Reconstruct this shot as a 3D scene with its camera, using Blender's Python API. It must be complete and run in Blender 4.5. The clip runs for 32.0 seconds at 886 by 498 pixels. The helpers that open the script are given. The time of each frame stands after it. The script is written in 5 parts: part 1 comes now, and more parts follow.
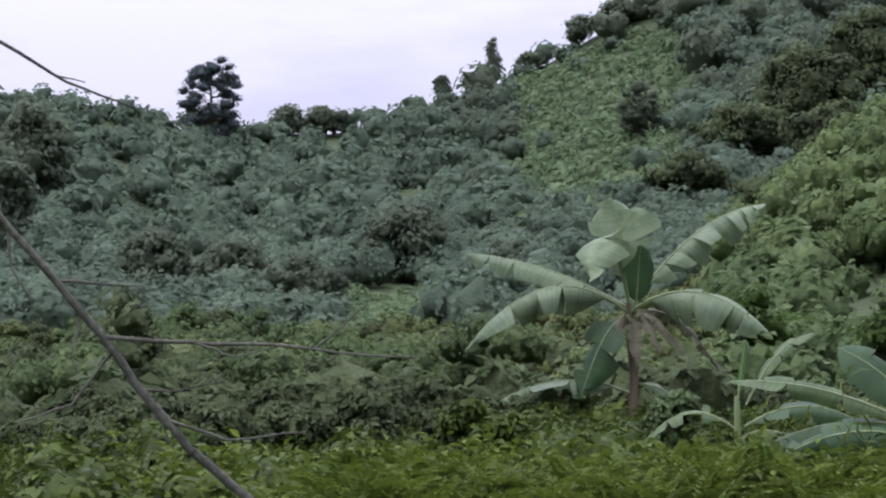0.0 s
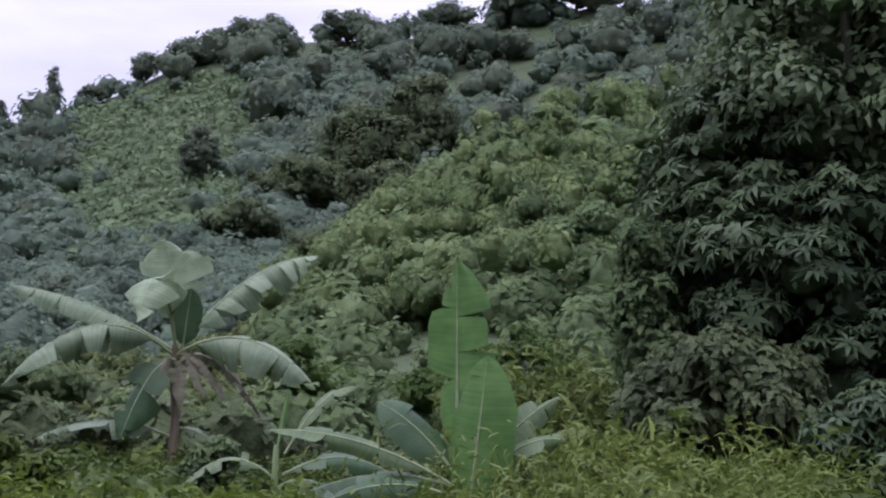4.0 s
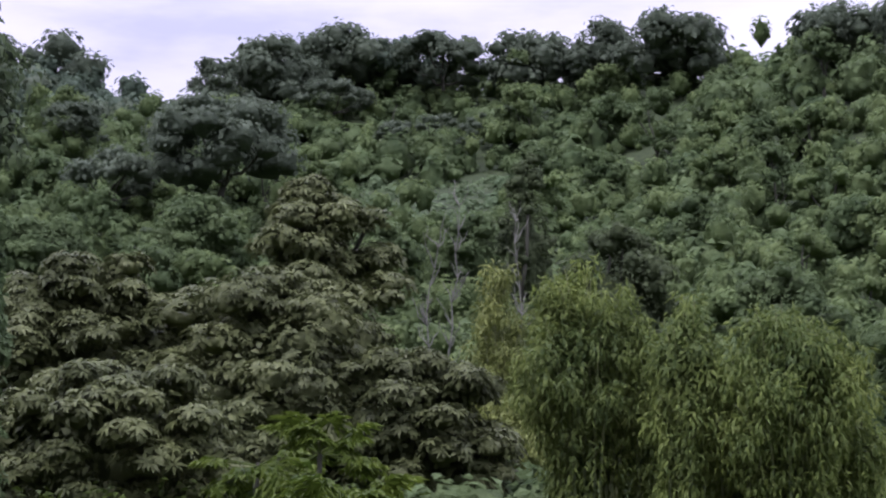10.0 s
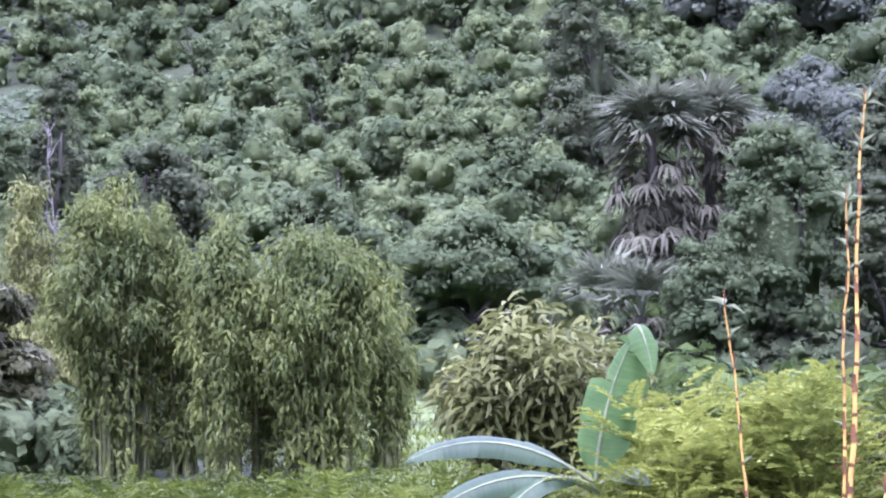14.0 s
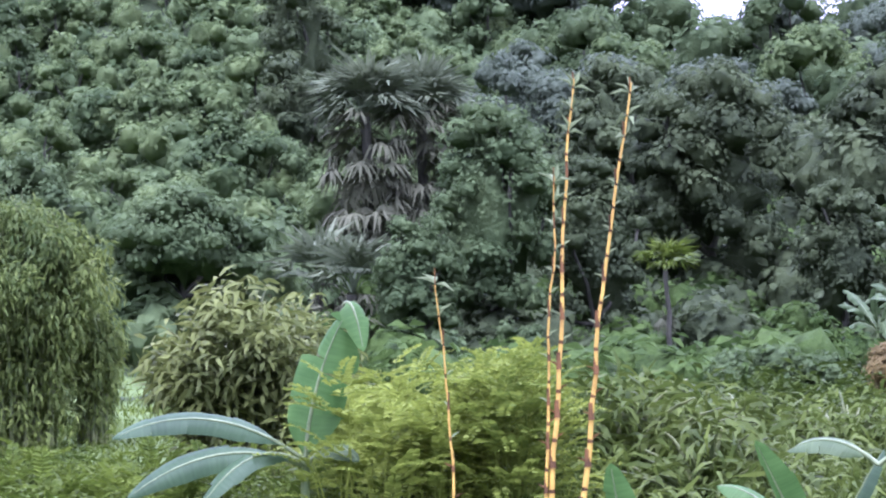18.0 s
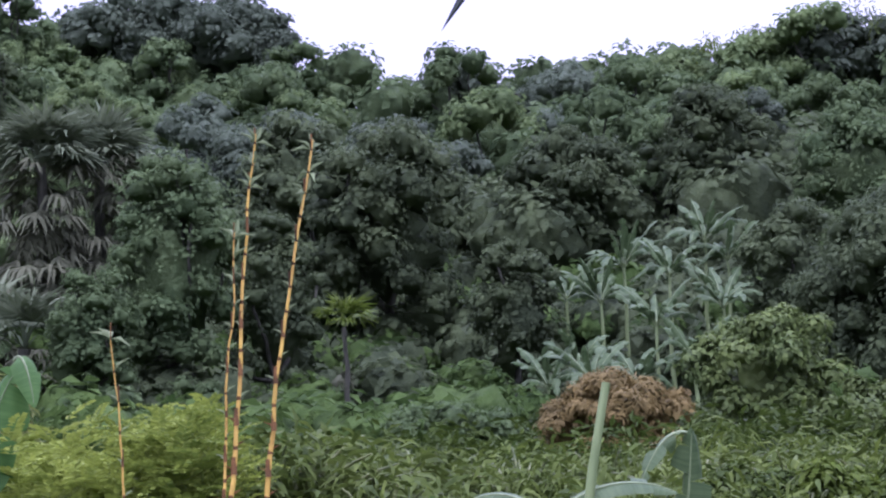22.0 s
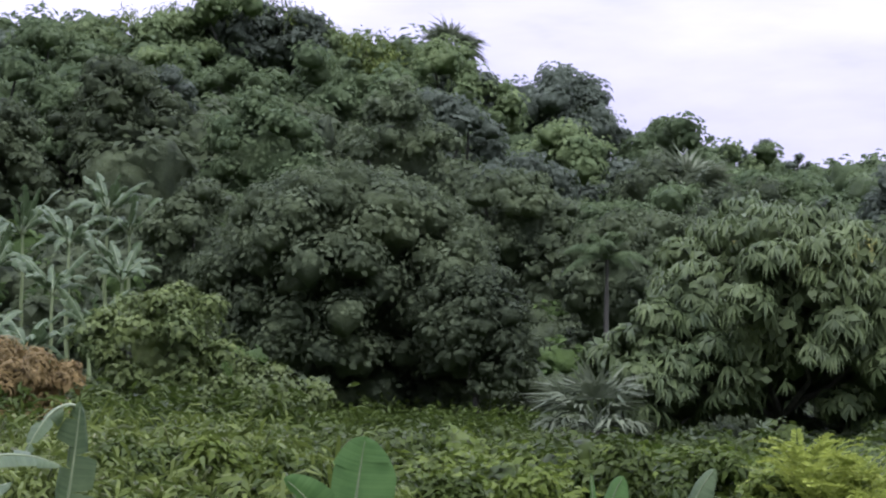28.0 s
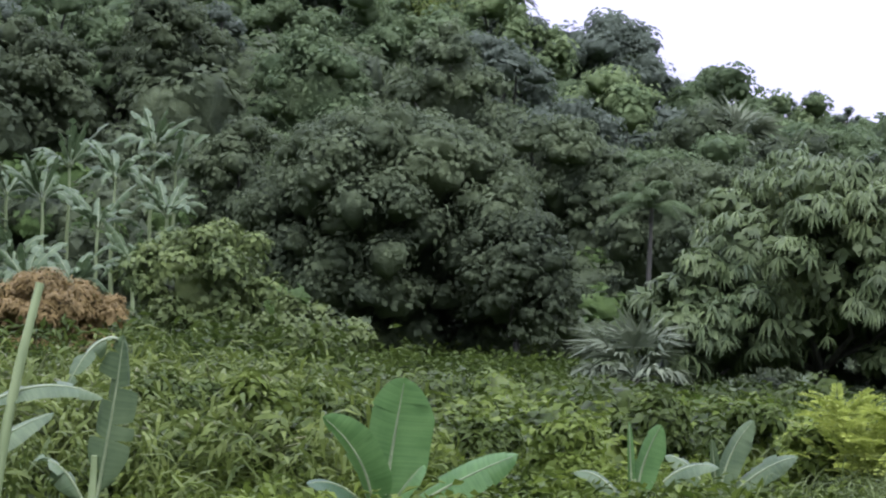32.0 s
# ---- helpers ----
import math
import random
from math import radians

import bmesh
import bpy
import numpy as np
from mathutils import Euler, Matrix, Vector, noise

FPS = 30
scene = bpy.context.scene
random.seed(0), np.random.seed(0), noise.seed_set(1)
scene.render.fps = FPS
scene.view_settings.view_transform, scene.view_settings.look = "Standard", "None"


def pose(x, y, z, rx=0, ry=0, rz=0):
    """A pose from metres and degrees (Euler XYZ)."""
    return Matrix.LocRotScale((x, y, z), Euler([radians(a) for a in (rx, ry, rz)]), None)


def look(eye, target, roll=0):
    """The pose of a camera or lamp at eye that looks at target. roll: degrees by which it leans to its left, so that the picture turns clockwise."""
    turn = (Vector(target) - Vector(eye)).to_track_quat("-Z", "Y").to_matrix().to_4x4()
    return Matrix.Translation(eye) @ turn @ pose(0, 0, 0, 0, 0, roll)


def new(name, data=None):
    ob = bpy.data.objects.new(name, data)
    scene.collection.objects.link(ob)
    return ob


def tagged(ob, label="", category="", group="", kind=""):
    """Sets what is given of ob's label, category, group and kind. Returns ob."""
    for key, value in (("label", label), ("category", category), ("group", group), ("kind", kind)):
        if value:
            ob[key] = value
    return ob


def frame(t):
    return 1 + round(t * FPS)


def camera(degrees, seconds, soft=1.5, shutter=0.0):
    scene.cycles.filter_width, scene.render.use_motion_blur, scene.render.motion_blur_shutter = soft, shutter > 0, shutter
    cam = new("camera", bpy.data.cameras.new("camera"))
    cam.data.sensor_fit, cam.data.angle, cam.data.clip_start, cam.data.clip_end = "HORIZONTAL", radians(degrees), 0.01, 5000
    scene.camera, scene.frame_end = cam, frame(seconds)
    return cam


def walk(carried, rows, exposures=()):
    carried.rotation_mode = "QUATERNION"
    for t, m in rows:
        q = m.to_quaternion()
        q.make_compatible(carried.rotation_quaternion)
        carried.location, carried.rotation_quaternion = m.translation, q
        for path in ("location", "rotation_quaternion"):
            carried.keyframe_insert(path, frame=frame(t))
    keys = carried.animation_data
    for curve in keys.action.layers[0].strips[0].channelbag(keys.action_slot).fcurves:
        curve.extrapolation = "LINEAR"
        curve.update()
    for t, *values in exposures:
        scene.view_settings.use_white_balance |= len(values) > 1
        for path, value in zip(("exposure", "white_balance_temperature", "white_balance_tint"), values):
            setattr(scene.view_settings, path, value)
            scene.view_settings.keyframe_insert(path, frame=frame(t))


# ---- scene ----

EYE = Vector((0.0, 0.0, 1.6))
cam = camera(28.6, 32.0, soft=2.2)

# heading (clockwise from +y), rise and lean of the hand-held camera, which turns on the spot
TURNS = [(0, -53.08, 5.96, -0.98), (0.5, -53.71, 6.03, -1.21), (1, -50.33, 6.02, -1.39), (1.5, -48.50, 6.13, -1.28), (2, -46.85, 6.20, -1.00), (2.5, -44.62, 6.38, -0.59), (4.5, -35.09, 7.89, 1.79), (5, -31.42, 8.26, 1.92), (5.5, -29.35, 8.88, 1.86), (6, -25.37, 9.44, 1.99), (6.5, -20.76, 9.56, 2.37), (7, -19.53, 9.54, 2.83), (7.5, -16.84, 9.56, 2.65), (8, -14.60, 9.30, 2.26), (8.5, -12.68, 9.16, 2.03), (9, -10.60, 8.92, 1.75), (9.5, -6.99, 9.36, 1.02), (10, -5.24, 9.95, 0.60), (10.5, -4.28, 9.87, 0.37), (11, -3.82, 9.82, 0.19), (11.5, -3.52, 9.48, 0.01), (12, -3.13, 8.80, -0.10), (12.5, -2.59, 8.05, -0.12), (13, 0.00, 7.41, 0.03), (13.5, 6.09, 7.07, -0.47), (14, 10.11, 7.21, -1.07), (14.5, 12.20, 7.12, -1.27), (16.5, 13.22, 6.65, -0.52), (17, 13.31, 6.51, -0.55), (17.5, 15.74, 6.44, -0.78), (18, 19.60, 6.24, -1.29), (18.5, 20.77, 7.04, -1.39), (19, 21.40, 8.74, -1.52), (19.5, 21.86, 8.55, -1.59), (20, 24.05, 8.35, -1.86), (20.5, 25.40, 8.24, -1.90), (21, 26.88, 8.06, -1.95), (21.5, 28.19, 7.91, -1.89), (22, 30.25, 7.80, -1.80), (22.5, 32.04, 7.69, -1.58), (23, 33.74, 7.57, -1.48), (23.5, 35.64, 7.47, -1.40), (24, 36.55, 7.44, -1.31), (24.5, 37.35, 7.42, -1.28), (25, 37.90, 7.37, -1.21), (25.5, 40.10, 7.42, -1.26), (26, 43.50, 7.15, -1.15), (26.5, 45.25, 7.25, -0.86), (28.5, 51.23, 6.31, 0.02), (29, 52.18, 6.03, 0.18), (29.5, 52.98, 5.78, 0.23), (30, 53.86, 5.49, 0.38), (30.5, 54.77, 5.25, 0.59), (31, 55.58, 5.13, 0.85), (31.5, 55.88, 5.04, 1.04), (31.6, 55.81, 5.03, 1.04), (31.7, 55.03, 5.01, 1.10), (31.8, 53.03, 4.94, 1.24), (31.9, 50.41, 4.86, 1.42), (32, 48.49, 4.79, 1.55)]


def gaze(az, el, roll):
    a, e = radians(az), radians(el)
    way = Vector((math.sin(a) * math.cos(e), math.cos(a) * math.cos(e), math.sin(e)))
    return look(EYE, EYE + way, roll)


EXPOSURES = [(0, 0.45, 5870, 22), (2, 0.15, 5920, 22), (5, 0.55, 5530, 35), (6, 0.33, 5960, 29), (7, 1.15, 5690, 47), (8, 1.6, 5390, 53), (9, 1.75, 5290, 57), (9.6, 1.02, 5570, 49), (10, 0.45, 5720, 32), (11, 0.83, 5670, 44), (12, 1.88, 5260, 58), (13, 2.03, 5110, 60), (14, 1.93, 5110, 59), (17, 1.69, 5020, 52), (18, 1.59, 5090, 40), (18.5, 1.22, 5180, 43), (19, 0.67, 5260, 37), (23, 0.77, 5210, 40), (26, 0.62, 5260, 40), (29, 0.61, 5600, 30), (31, 0.61, 5600, 30), (32, 0.91, 5480, 31)]
walk(cam, [(t, gaze(a, e, r)) for t, a, e, r in TURNS], EXPOSURES)


# ---- light: overcast sky with a weak, wide sun ----
def make_world():
    w = bpy.data.worlds.new("overcast_sky")
    scene.world = w
    w.use_nodes = True
    nt = w.node_tree
    nt.nodes.clear()
    N, L = nt.nodes.new, nt.links.new
    out, bg = N("ShaderNodeOutputWorld"), N("ShaderNodeBackground")
    sky = N("ShaderNodeTexSky")
    sky.sky_type, sky.sun_disc = "NISHITA", False
    sky.sun_elevation, sky.sun_rotation = radians(66), radians(215)
    sky.air_density, sky.dust_density = 1.0, 3.0
    dim = N("ShaderNodeVectorMath")
    dim.operation = "SCALE"
    dim.inputs["Scale"].default_value = 0.10
    L(sky.outputs["Color"], dim.inputs[0])
    co, mp = N("ShaderNodeTexCoord"), N("ShaderNodeMapping")
    mp.inputs["Scale"].default_value = (2.2, 2.2, 9.0)
    L(co.outputs["Generated"], mp.inputs["Vector"])
    n1 = N("ShaderNodeTexNoise")
    n1.inputs["Scale"].default_value, n1.inputs["Detail"].default_value = 1.6, 6.0
    n1.inputs["Roughness"].default_value = 0.55
    L(mp.outputs["Vector"], n1.inputs["Vector"])
    ramp = N("ShaderNodeValToRGB")
    e = ramp.color_ramp.elements
    e[0].position, e[0].color = 0.33, (0.58, 0.59, 0.70, 1)
    e[1].position, e[1].color = 0.58, (0.90, 0.89, 0.96, 1)
    m = e.new(0.44)
    m.color = (0.78, 0.77, 0.86, 1)
    L(n1.outputs["Fac"], ramp.inputs["Fac"])
    mix = N("ShaderNodeMix")
    mix.data_type = "RGBA"
    mix.inputs[0].default_value = 0.88
    L(dim.outputs["Vector"], mix.inputs[6])
    L(ramp.outputs["Color"], mix.inputs[7])
    # an overcast sky is brighter overhead than at the horizon
    sep, cl, pw, ma, lift = N("ShaderNodeSeparateXYZ"), N("ShaderNodeClamp"), N("ShaderNodeMath"), N("ShaderNodeMath"), N("ShaderNodeVectorMath")
    L(co.outputs["Generated"], sep.inputs[0])
    L(sep.outputs["Z"], cl.inputs["Value"])
    pw.operation, pw.inputs[1].default_value = "POWER", 1.6
    L(cl.outputs[0], pw.inputs[0])
    ma.operation, ma.inputs[1].default_value, ma.inputs[2].default_value = "MULTIPLY_ADD", 4.3, 0.92
    L(pw.outputs[0], ma.inputs[0])
    lift.operation = "SCALE"
    L(mix.outputs[2], lift.inputs[0])
    L(ma.outputs[0], lift.inputs["Scale"])
    L(lift.outputs["Vector"], bg.inputs["Color"])
    bg.inputs["Strength"].default_value = 0.63
    L(bg.outputs["Background"], out.inputs["Surface"])


make_world()
sun = new("sun", bpy.data.lights.new("sun", "SUN"))
sun.data.energy, sun.data.angle, sun.data.color = 1.6, radians(40), (1.0, 0.97, 0.92)
SUN_WAY = Vector((math.sin(radians(215)) * math.cos(radians(66)), math.cos(radians(215)) * math.cos(radians(66)), math.sin(radians(66))))
sun.matrix_world = look((0, 0, 50), Vector((0, 0, 50)) - SUN_WAY)


# ---- materials ----
def material(name):
    m = bpy.data.materials.new(name)
    m.use_nodes = True
    m.node_tree.nodes.clear()
    return m, m.node_tree.nodes.new, m.node_tree.links.new


def foliage(name, dark, light, glow=0.25, rough=0.55, patch=0.5, tip=None, tips=0.0, grain=0.0, vivid=1.06):
    """Leaves: colour varies from leaf to leaf and in patches; light passes through a little."""
    m, N, L = material(name)
    out, geo, co = N("ShaderNodeOutputMaterial"), N("ShaderNodeNewGeometry"), N("ShaderNodeTexCoord")
    info = N("ShaderNodeObjectInfo")
    big = N("ShaderNodeTexNoise")
    big.inputs["Scale"].default_value, big.inputs["Detail"].default_value = patch, 2.0
    L(co.outputs["Object"], big.inputs["Vector"])
    fine = N("ShaderNodeTexNoise")
    fine.inputs["Scale"].default_value, fine.inputs["Detail"].default_value = (5.5, 3.0) if grain else (14.0, 2.0)
    L(co.outputs["Object"], fine.inputs["Vector"])
    a, b = N("ShaderNodeMath"), N("ShaderNodeMath")
    a.operation, b.operation = "MULTIPLY_ADD", "MULTIPLY_ADD"
    L(geo.outputs["Random Per Island"], a.inputs[0])
    a.inputs[1].default_value = 0.16 if grain else 0.30
    L(big.outputs["Fac"], a.inputs[2])
    L(fine.outputs["Fac"], b.inputs[0])
    b.inputs[1].default_value = 0.30 if grain else 0.26
    L(a.outputs[0], b.inputs[2])
    c = N("ShaderNodeMapRange")
    c.inputs["From Min"].default_value, c.inputs["From Max"].default_value = (0.44, 1.02) if grain else (0.45, 1.15)
    L(b.outputs[0], c.inputs["Value"])
    ramp = N("ShaderNodeValToRGB")
    e = ramp.color_ramp.elements
    e[0].color, e[1].color = (*dark, 1), (*light, 1)
    if tip:
        e[1].position = 1.0 - tips
        x = e.new(1.0 - tips * 0.5)
        x.color = (*tip, 1)
    L(c.outputs["Result"], ramp.inputs["Fac"])
    hue = N("ShaderNodeHueSaturation")
    shift = N("ShaderNodeMapRange")
    shift.inputs["To Min"].default_value, shift.inputs["To Max"].default_value = 0.88, 1.12
    L(info.outputs["Random"], shift.inputs["Value"])
    hue.inputs["Saturation"].default_value = vivid
    L(shift.outputs["Result"], hue.inputs["Value"])
    L(ramp.outputs["Color"], hue.inputs["Color"])
    p, tr, mix = N("ShaderNodeBsdfPrincipled"), N("ShaderNodeBsdfTranslucent"), N("ShaderNodeMixShader")
    p.inputs["Roughness"].default_value = rough
    p.inputs["Specular IOR Level"].default_value = 0.05 if grain else 0.10
    L(hue.outputs["Color"], p.inputs["Base Color"])
    L(hue.outputs["Color"], tr.inputs["Color"])
    if grain:
        rel, bp = N("ShaderNodeTexNoise"), N("ShaderNodeBump")
        rel.inputs["Scale"].default_value, rel.inputs["Detail"].default_value, rel.inputs["Roughness"].default_value = grain, 4.0, 0.65
        L(co.outputs["Object"], rel.inputs["Vector"])
        bp.inputs["Strength"].default_value, bp.inputs["Distance"].default_value = 1.0, 0.9 / grain
        L(rel.outputs["Fac"], bp.inputs["Height"])
        L(bp.outputs["Normal"], p.inputs["Normal"])
    mix.inputs[0].default_value = glow
    L(p.outputs[0], mix.inputs[1])
    L(tr.outputs[0], mix.inputs[2])
    L(mix.outputs[0], out.inputs["Surface"])
    return m


def rough_stuff(name, dark, light, scale=6.0, rough=0.85, bump=0.3, stretch=(1, 1, 1)):
    """Bark, soil, dead stalks: two scales of noise and relief."""
    m, N, L = material(name)
    out, co, mp = N("ShaderNodeOutputMaterial"), N("ShaderNodeTexCoord"), N("ShaderNodeMapping")
    mp.inputs["Scale"].default_value = stretch
    L(co.outputs["Object"], mp.inputs["Vector"])
    n1, n2 = N("ShaderNodeTexNoise"), N("ShaderNodeTexNoise")
    n1.inputs["Scale"].default_value, n1.inputs["Detail"].default_value = scale, 6.0
    n2.inputs["Scale"].default_value, n2.inputs["Detail"].default_value = scale * 0.13, 3.0
    L(mp.outputs["Vector"], n1.inputs["Vector"])
    L(mp.outputs["Vector"], n2.inputs["Vector"])
    add = N("ShaderNodeMath")
    add.operation = "ADD"
    L(n1.outputs["Fac"], add.inputs[0])
    L(n2.outputs["Fac"], add.inputs[1])
    r = N("ShaderNodeMapRange")
    r.inputs["From Min"].default_value, r.inputs["From Max"].default_value = 0.7, 1.3
    L(add.outputs[0], r.inputs["Value"])
    mix = N("ShaderNodeMix")
    mix.data_type = "RGBA"
    mix.inputs[6].default_value, mix.inputs[7].default_value = (*dark, 1), (*light, 1)
    L(r.outputs["Result"], mix.inputs[0])
    p, bp = N("ShaderNodeBsdfPrincipled"), N("ShaderNodeBump")
    bp.inputs["Strength"].default_value, bp.inputs["Distance"].default_value = bump, 0.05
    L(n1.outputs["Fac"], bp.inputs["Height"])
    L(bp.outputs["Normal"], p.inputs["Normal"])
    L(mix.outputs[2], p.inputs["Base Color"])
    p.inputs["Roughness"].default_value = rough
    p.inputs["Specular IOR Level"].default_value = 0.15 if rough > 0.7 else 0.4
    L(p.outputs[0], out.inputs["Surface"])
    return m


M = {
    "ground": rough_stuff("grassy_soil", (0.022, 0.034, 0.014), (0.055, 0.076, 0.03), 3.0),
    "lawn": rough_stuff("short_grass", (0.07, 0.105, 0.03), (0.13, 0.18, 0.06), 5.0),
    "bark": rough_stuff("bark", (0.03, 0.032, 0.022), (0.09, 0.09, 0.065), 9.0, stretch=(1, 1, 0.25)),
    "bark_pale": rough_stuff("pale_bark", (0.11, 0.115, 0.09), (0.23, 0.23, 0.185), 9.0, stretch=(1, 1, 0.25)),
    "twig": rough_stuff("dead_twig", (0.04, 0.042, 0.032), (0.13, 0.13, 0.10), 25.0),
    # far and far_dark: distance haze put into the leaf colour, paler and bluer
    "far": foliage("haze_paled_far_leaves", (0.062, 0.09, 0.06), (0.165, 0.225, 0.145), 0.4, patch=0.22, grain=2, vivid=1.0),
    "far_dark": foliage("haze_paled_dark_leaves", (0.074, 0.098, 0.064), (0.168, 0.21, 0.13), 0.4, patch=0.05, grain=1.8, vivid=1.0),
    "olive": foliage("olive_scrub", (0.066, 0.092, 0.034), (0.176, 0.212, 0.084), 0.3, patch=0.5, grain=4.5),
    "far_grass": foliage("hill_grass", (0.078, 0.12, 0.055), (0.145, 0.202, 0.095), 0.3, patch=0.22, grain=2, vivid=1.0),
    "slope": foliage("slope_leaves", (0.062, 0.10, 0.038), (0.21, 0.28, 0.104), 0.4, patch=0.45, grain=3.2, vivid=1.0),
    "dark": foliage("dark_leaves", (0.052, 0.068, 0.04), (0.128, 0.16, 0.08), 0.38, patch=0.4, grain=4.5, vivid=1.15),
    "low_green": foliage("low_green_leaves", (0.036, 0.062, 0.02), (0.108, 0.16, 0.052), 0.35, patch=0.6, grain=6, vivid=1.12),
    "mid": foliage("green_leaves", (0.054, 0.086, 0.036), (0.152, 0.208, 0.086), 0.38, patch=0.4, grain=4.5, vivid=1.02),
    "vine": foliage("vine_leaves", (0.026, 0.044, 0.02), (0.084, 0.122, 0.052), 0.25, 0.45, 0.5, (0.17, 0.20, 0.06), 0.06, vivid=1.0),
    # creepers paler than the vine leaves, with haze at the tree top added in
    "creeper": foliage("haze_paled_creeper_leaves", (0.045, 0.07, 0.033), (0.135, 0.182, 0.08), 0.3, 0.45, 0.5, vivid=1.0),
    "brown": foliage("bronze_leaves", (0.041, 0.052, 0.022), (0.15, 0.172, 0.072), 0.2, 0.5, 0.5, vivid=1.08),
    "bamboo": foliage("bamboo_leaves", (0.06, 0.094, 0.03), (0.245, 0.30, 0.08), 0.4, 0.5, 0.4),
    "bamboo_green": foliage("green_bamboo_leaves", (0.044, 0.07, 0.016), (0.155, 0.20, 0.047), 0.35, 0.5, 0.8),
    "bamboo_pale": foliage("pale_bamboo_leaves", (0.07, 0.092, 0.027), (0.24, 0.275, 0.085), 0.35, 0.45, 0.8),
    "mango": foliage("mango_leaves", (0.04, 0.063, 0.024), (0.122, 0.165, 0.055), 0.3, 0.45, 0.5, (0.34, 0.33, 0.09), 0.12, vivid=1.0),
    "rust": foliage("rusty_leaves", (0.11, 0.088, 0.03), (0.25, 0.185, 0.06), 0.25, 0.6, 0.8, vivid=1.0),
    "yellow": foliage("yellow_green_leaves", (0.046, 0.072, 0.02), (0.145, 0.19, 0.05), 0.3, 0.5, 0.6, vivid=1.0),
    "fresh": foliage("fresh_leaves", (0.042, 0.07, 0.013), (0.135, 0.18, 0.033), 0.35, 0.45, 0.8),
    "feathery": foliage("feathery_leaves", (0.12, 0.165, 0.035), (0.34, 0.40, 0.085), 0.4, 0.45, 0.8),
    "weed": foliage("weed_leaves", (0.022, 0.038, 0.008), (0.074, 0.106, 0.021), 0.3, 0.5, 0.7),
    "palm": foliage("palm_leaves", (0.07, 0.095, 0.05), (0.175, 0.21, 0.11), 0.25, 0.7, 0.5, vivid=0.95),
    "straw": foliage("dead_palm_leaves", (0.062, 0.072, 0.038), (0.145, 0.154, 0.084), 0.15, 0.7, 0.5, vivid=0.95),
    "pine": foliage("pine_needles", (0.03, 0.044, 0.046), (0.08, 0.102, 0.095), 0.1, 0.6, 0.3, vivid=0.9),
}


# ---- mesh helpers ----
class Bag:
    """Gathers points and faces for one mesh."""
    def __init__(self):
        self.v, self.f, self.n, self.nor, self.round = [], [], 0, [], False

    def add(self, v, f, nor=None):
        self.v.append(np.asarray(v, dtype=np.float64).reshape(-1, 3))
        self.nor.append(np.zeros_like(self.v[-1]) if nor is None else nor)
        self.round = self.round or nor is not None
        self.f.append(np.asarray(f, dtype=np.int64) + self.n)
        self.n += len(self.v[-1])

    def mesh(self, name, mat, smooth=False):
        v = np.concatenate(self.v)
        loops = np.concatenate([f.ravel() for f in self.f])
        total = np.concatenate([np.full(len(f), f.shape[1]) for f in self.f])
        me = bpy.data.meshes.new(name)
        me.vertices.add(len(v))
        me.vertices.foreach_set("co", v.ravel())
        me.loops.add(len(loops))
        me.loops.foreach_set("vertex_index", loops.astype(np.int32))
        me.polygons.add(len(total))
        me.polygons.foreach_set("loop_start", (np.cumsum(total) - total).astype(np.int32))
        me.polygons.foreach_set("loop_total", total.astype(np.int32))
        me.polygons.foreach_set("use_smooth", np.full(len(total), smooth or self.round))
        me.update(calc_edges=True)
        if self.round:
            nor = np.concatenate(self.nor)
            own = np.empty(len(v) * 3, dtype=np.float32)
            me.vertex_normals.foreach_get("vector", own)
            plain = np.abs(nor).sum(1) < 0.01
            nor[plain] = own.reshape(-1, 3)[plain]
            lay = me.attributes.new("custom_normal", "FLOAT_VECTOR", "POINT")
            lay.data.foreach_set("vector", nor.astype(np.float32).ravel())
        me.materials.append(mat)
        return me


def part(name, bag, mat, parent=None, label="", smooth=False):
    ob = new(name, bag.mesh(name, M[mat], smooth))
    ob.parent = parent
    if label:
        ob["label"] = label
    return ob


def thing(name, x, y, z, label, category, group="", kind=""):
    ob = new(name)
    ob.location = (x, y, z)
    ob.empty_display_size = 0.3
    return tagged(ob, label, category, group, kind)


def unit(a):
    return a / (np.linalg.norm(a, axis=-1, keepdims=True) + 1e-9)


rng = np.random.default_rng(7)

DIAMOND = (np.array([(0, 0, 0), (0.5, 0.45, 0.10), (0, 1, -0.12), (-0.5, 0.45, 0.10)]), np.array([(0, 1, 2, 3)]))
LEAF = (np.array([(0, 0, 0), (0.5, 0.38, 0.14), (0, 0.42, 0), (-0.5, 0.38, 0.14), (0, 1, -0.16)]),
        np.array([(0, 1, 2), (0, 2, 3), (2, 1, 4), (3, 2, 4)]))
BLADE = (np.array([(-0.3, 0, 0), (0.3, 0, 0), (0.5, 0.5, 0.06), (-0.5, 0.5, 0.06), (0, 1, -0.25)]),
         np.array([(0, 1, 2), (0, 2, 3), (3, 2, 4)]))


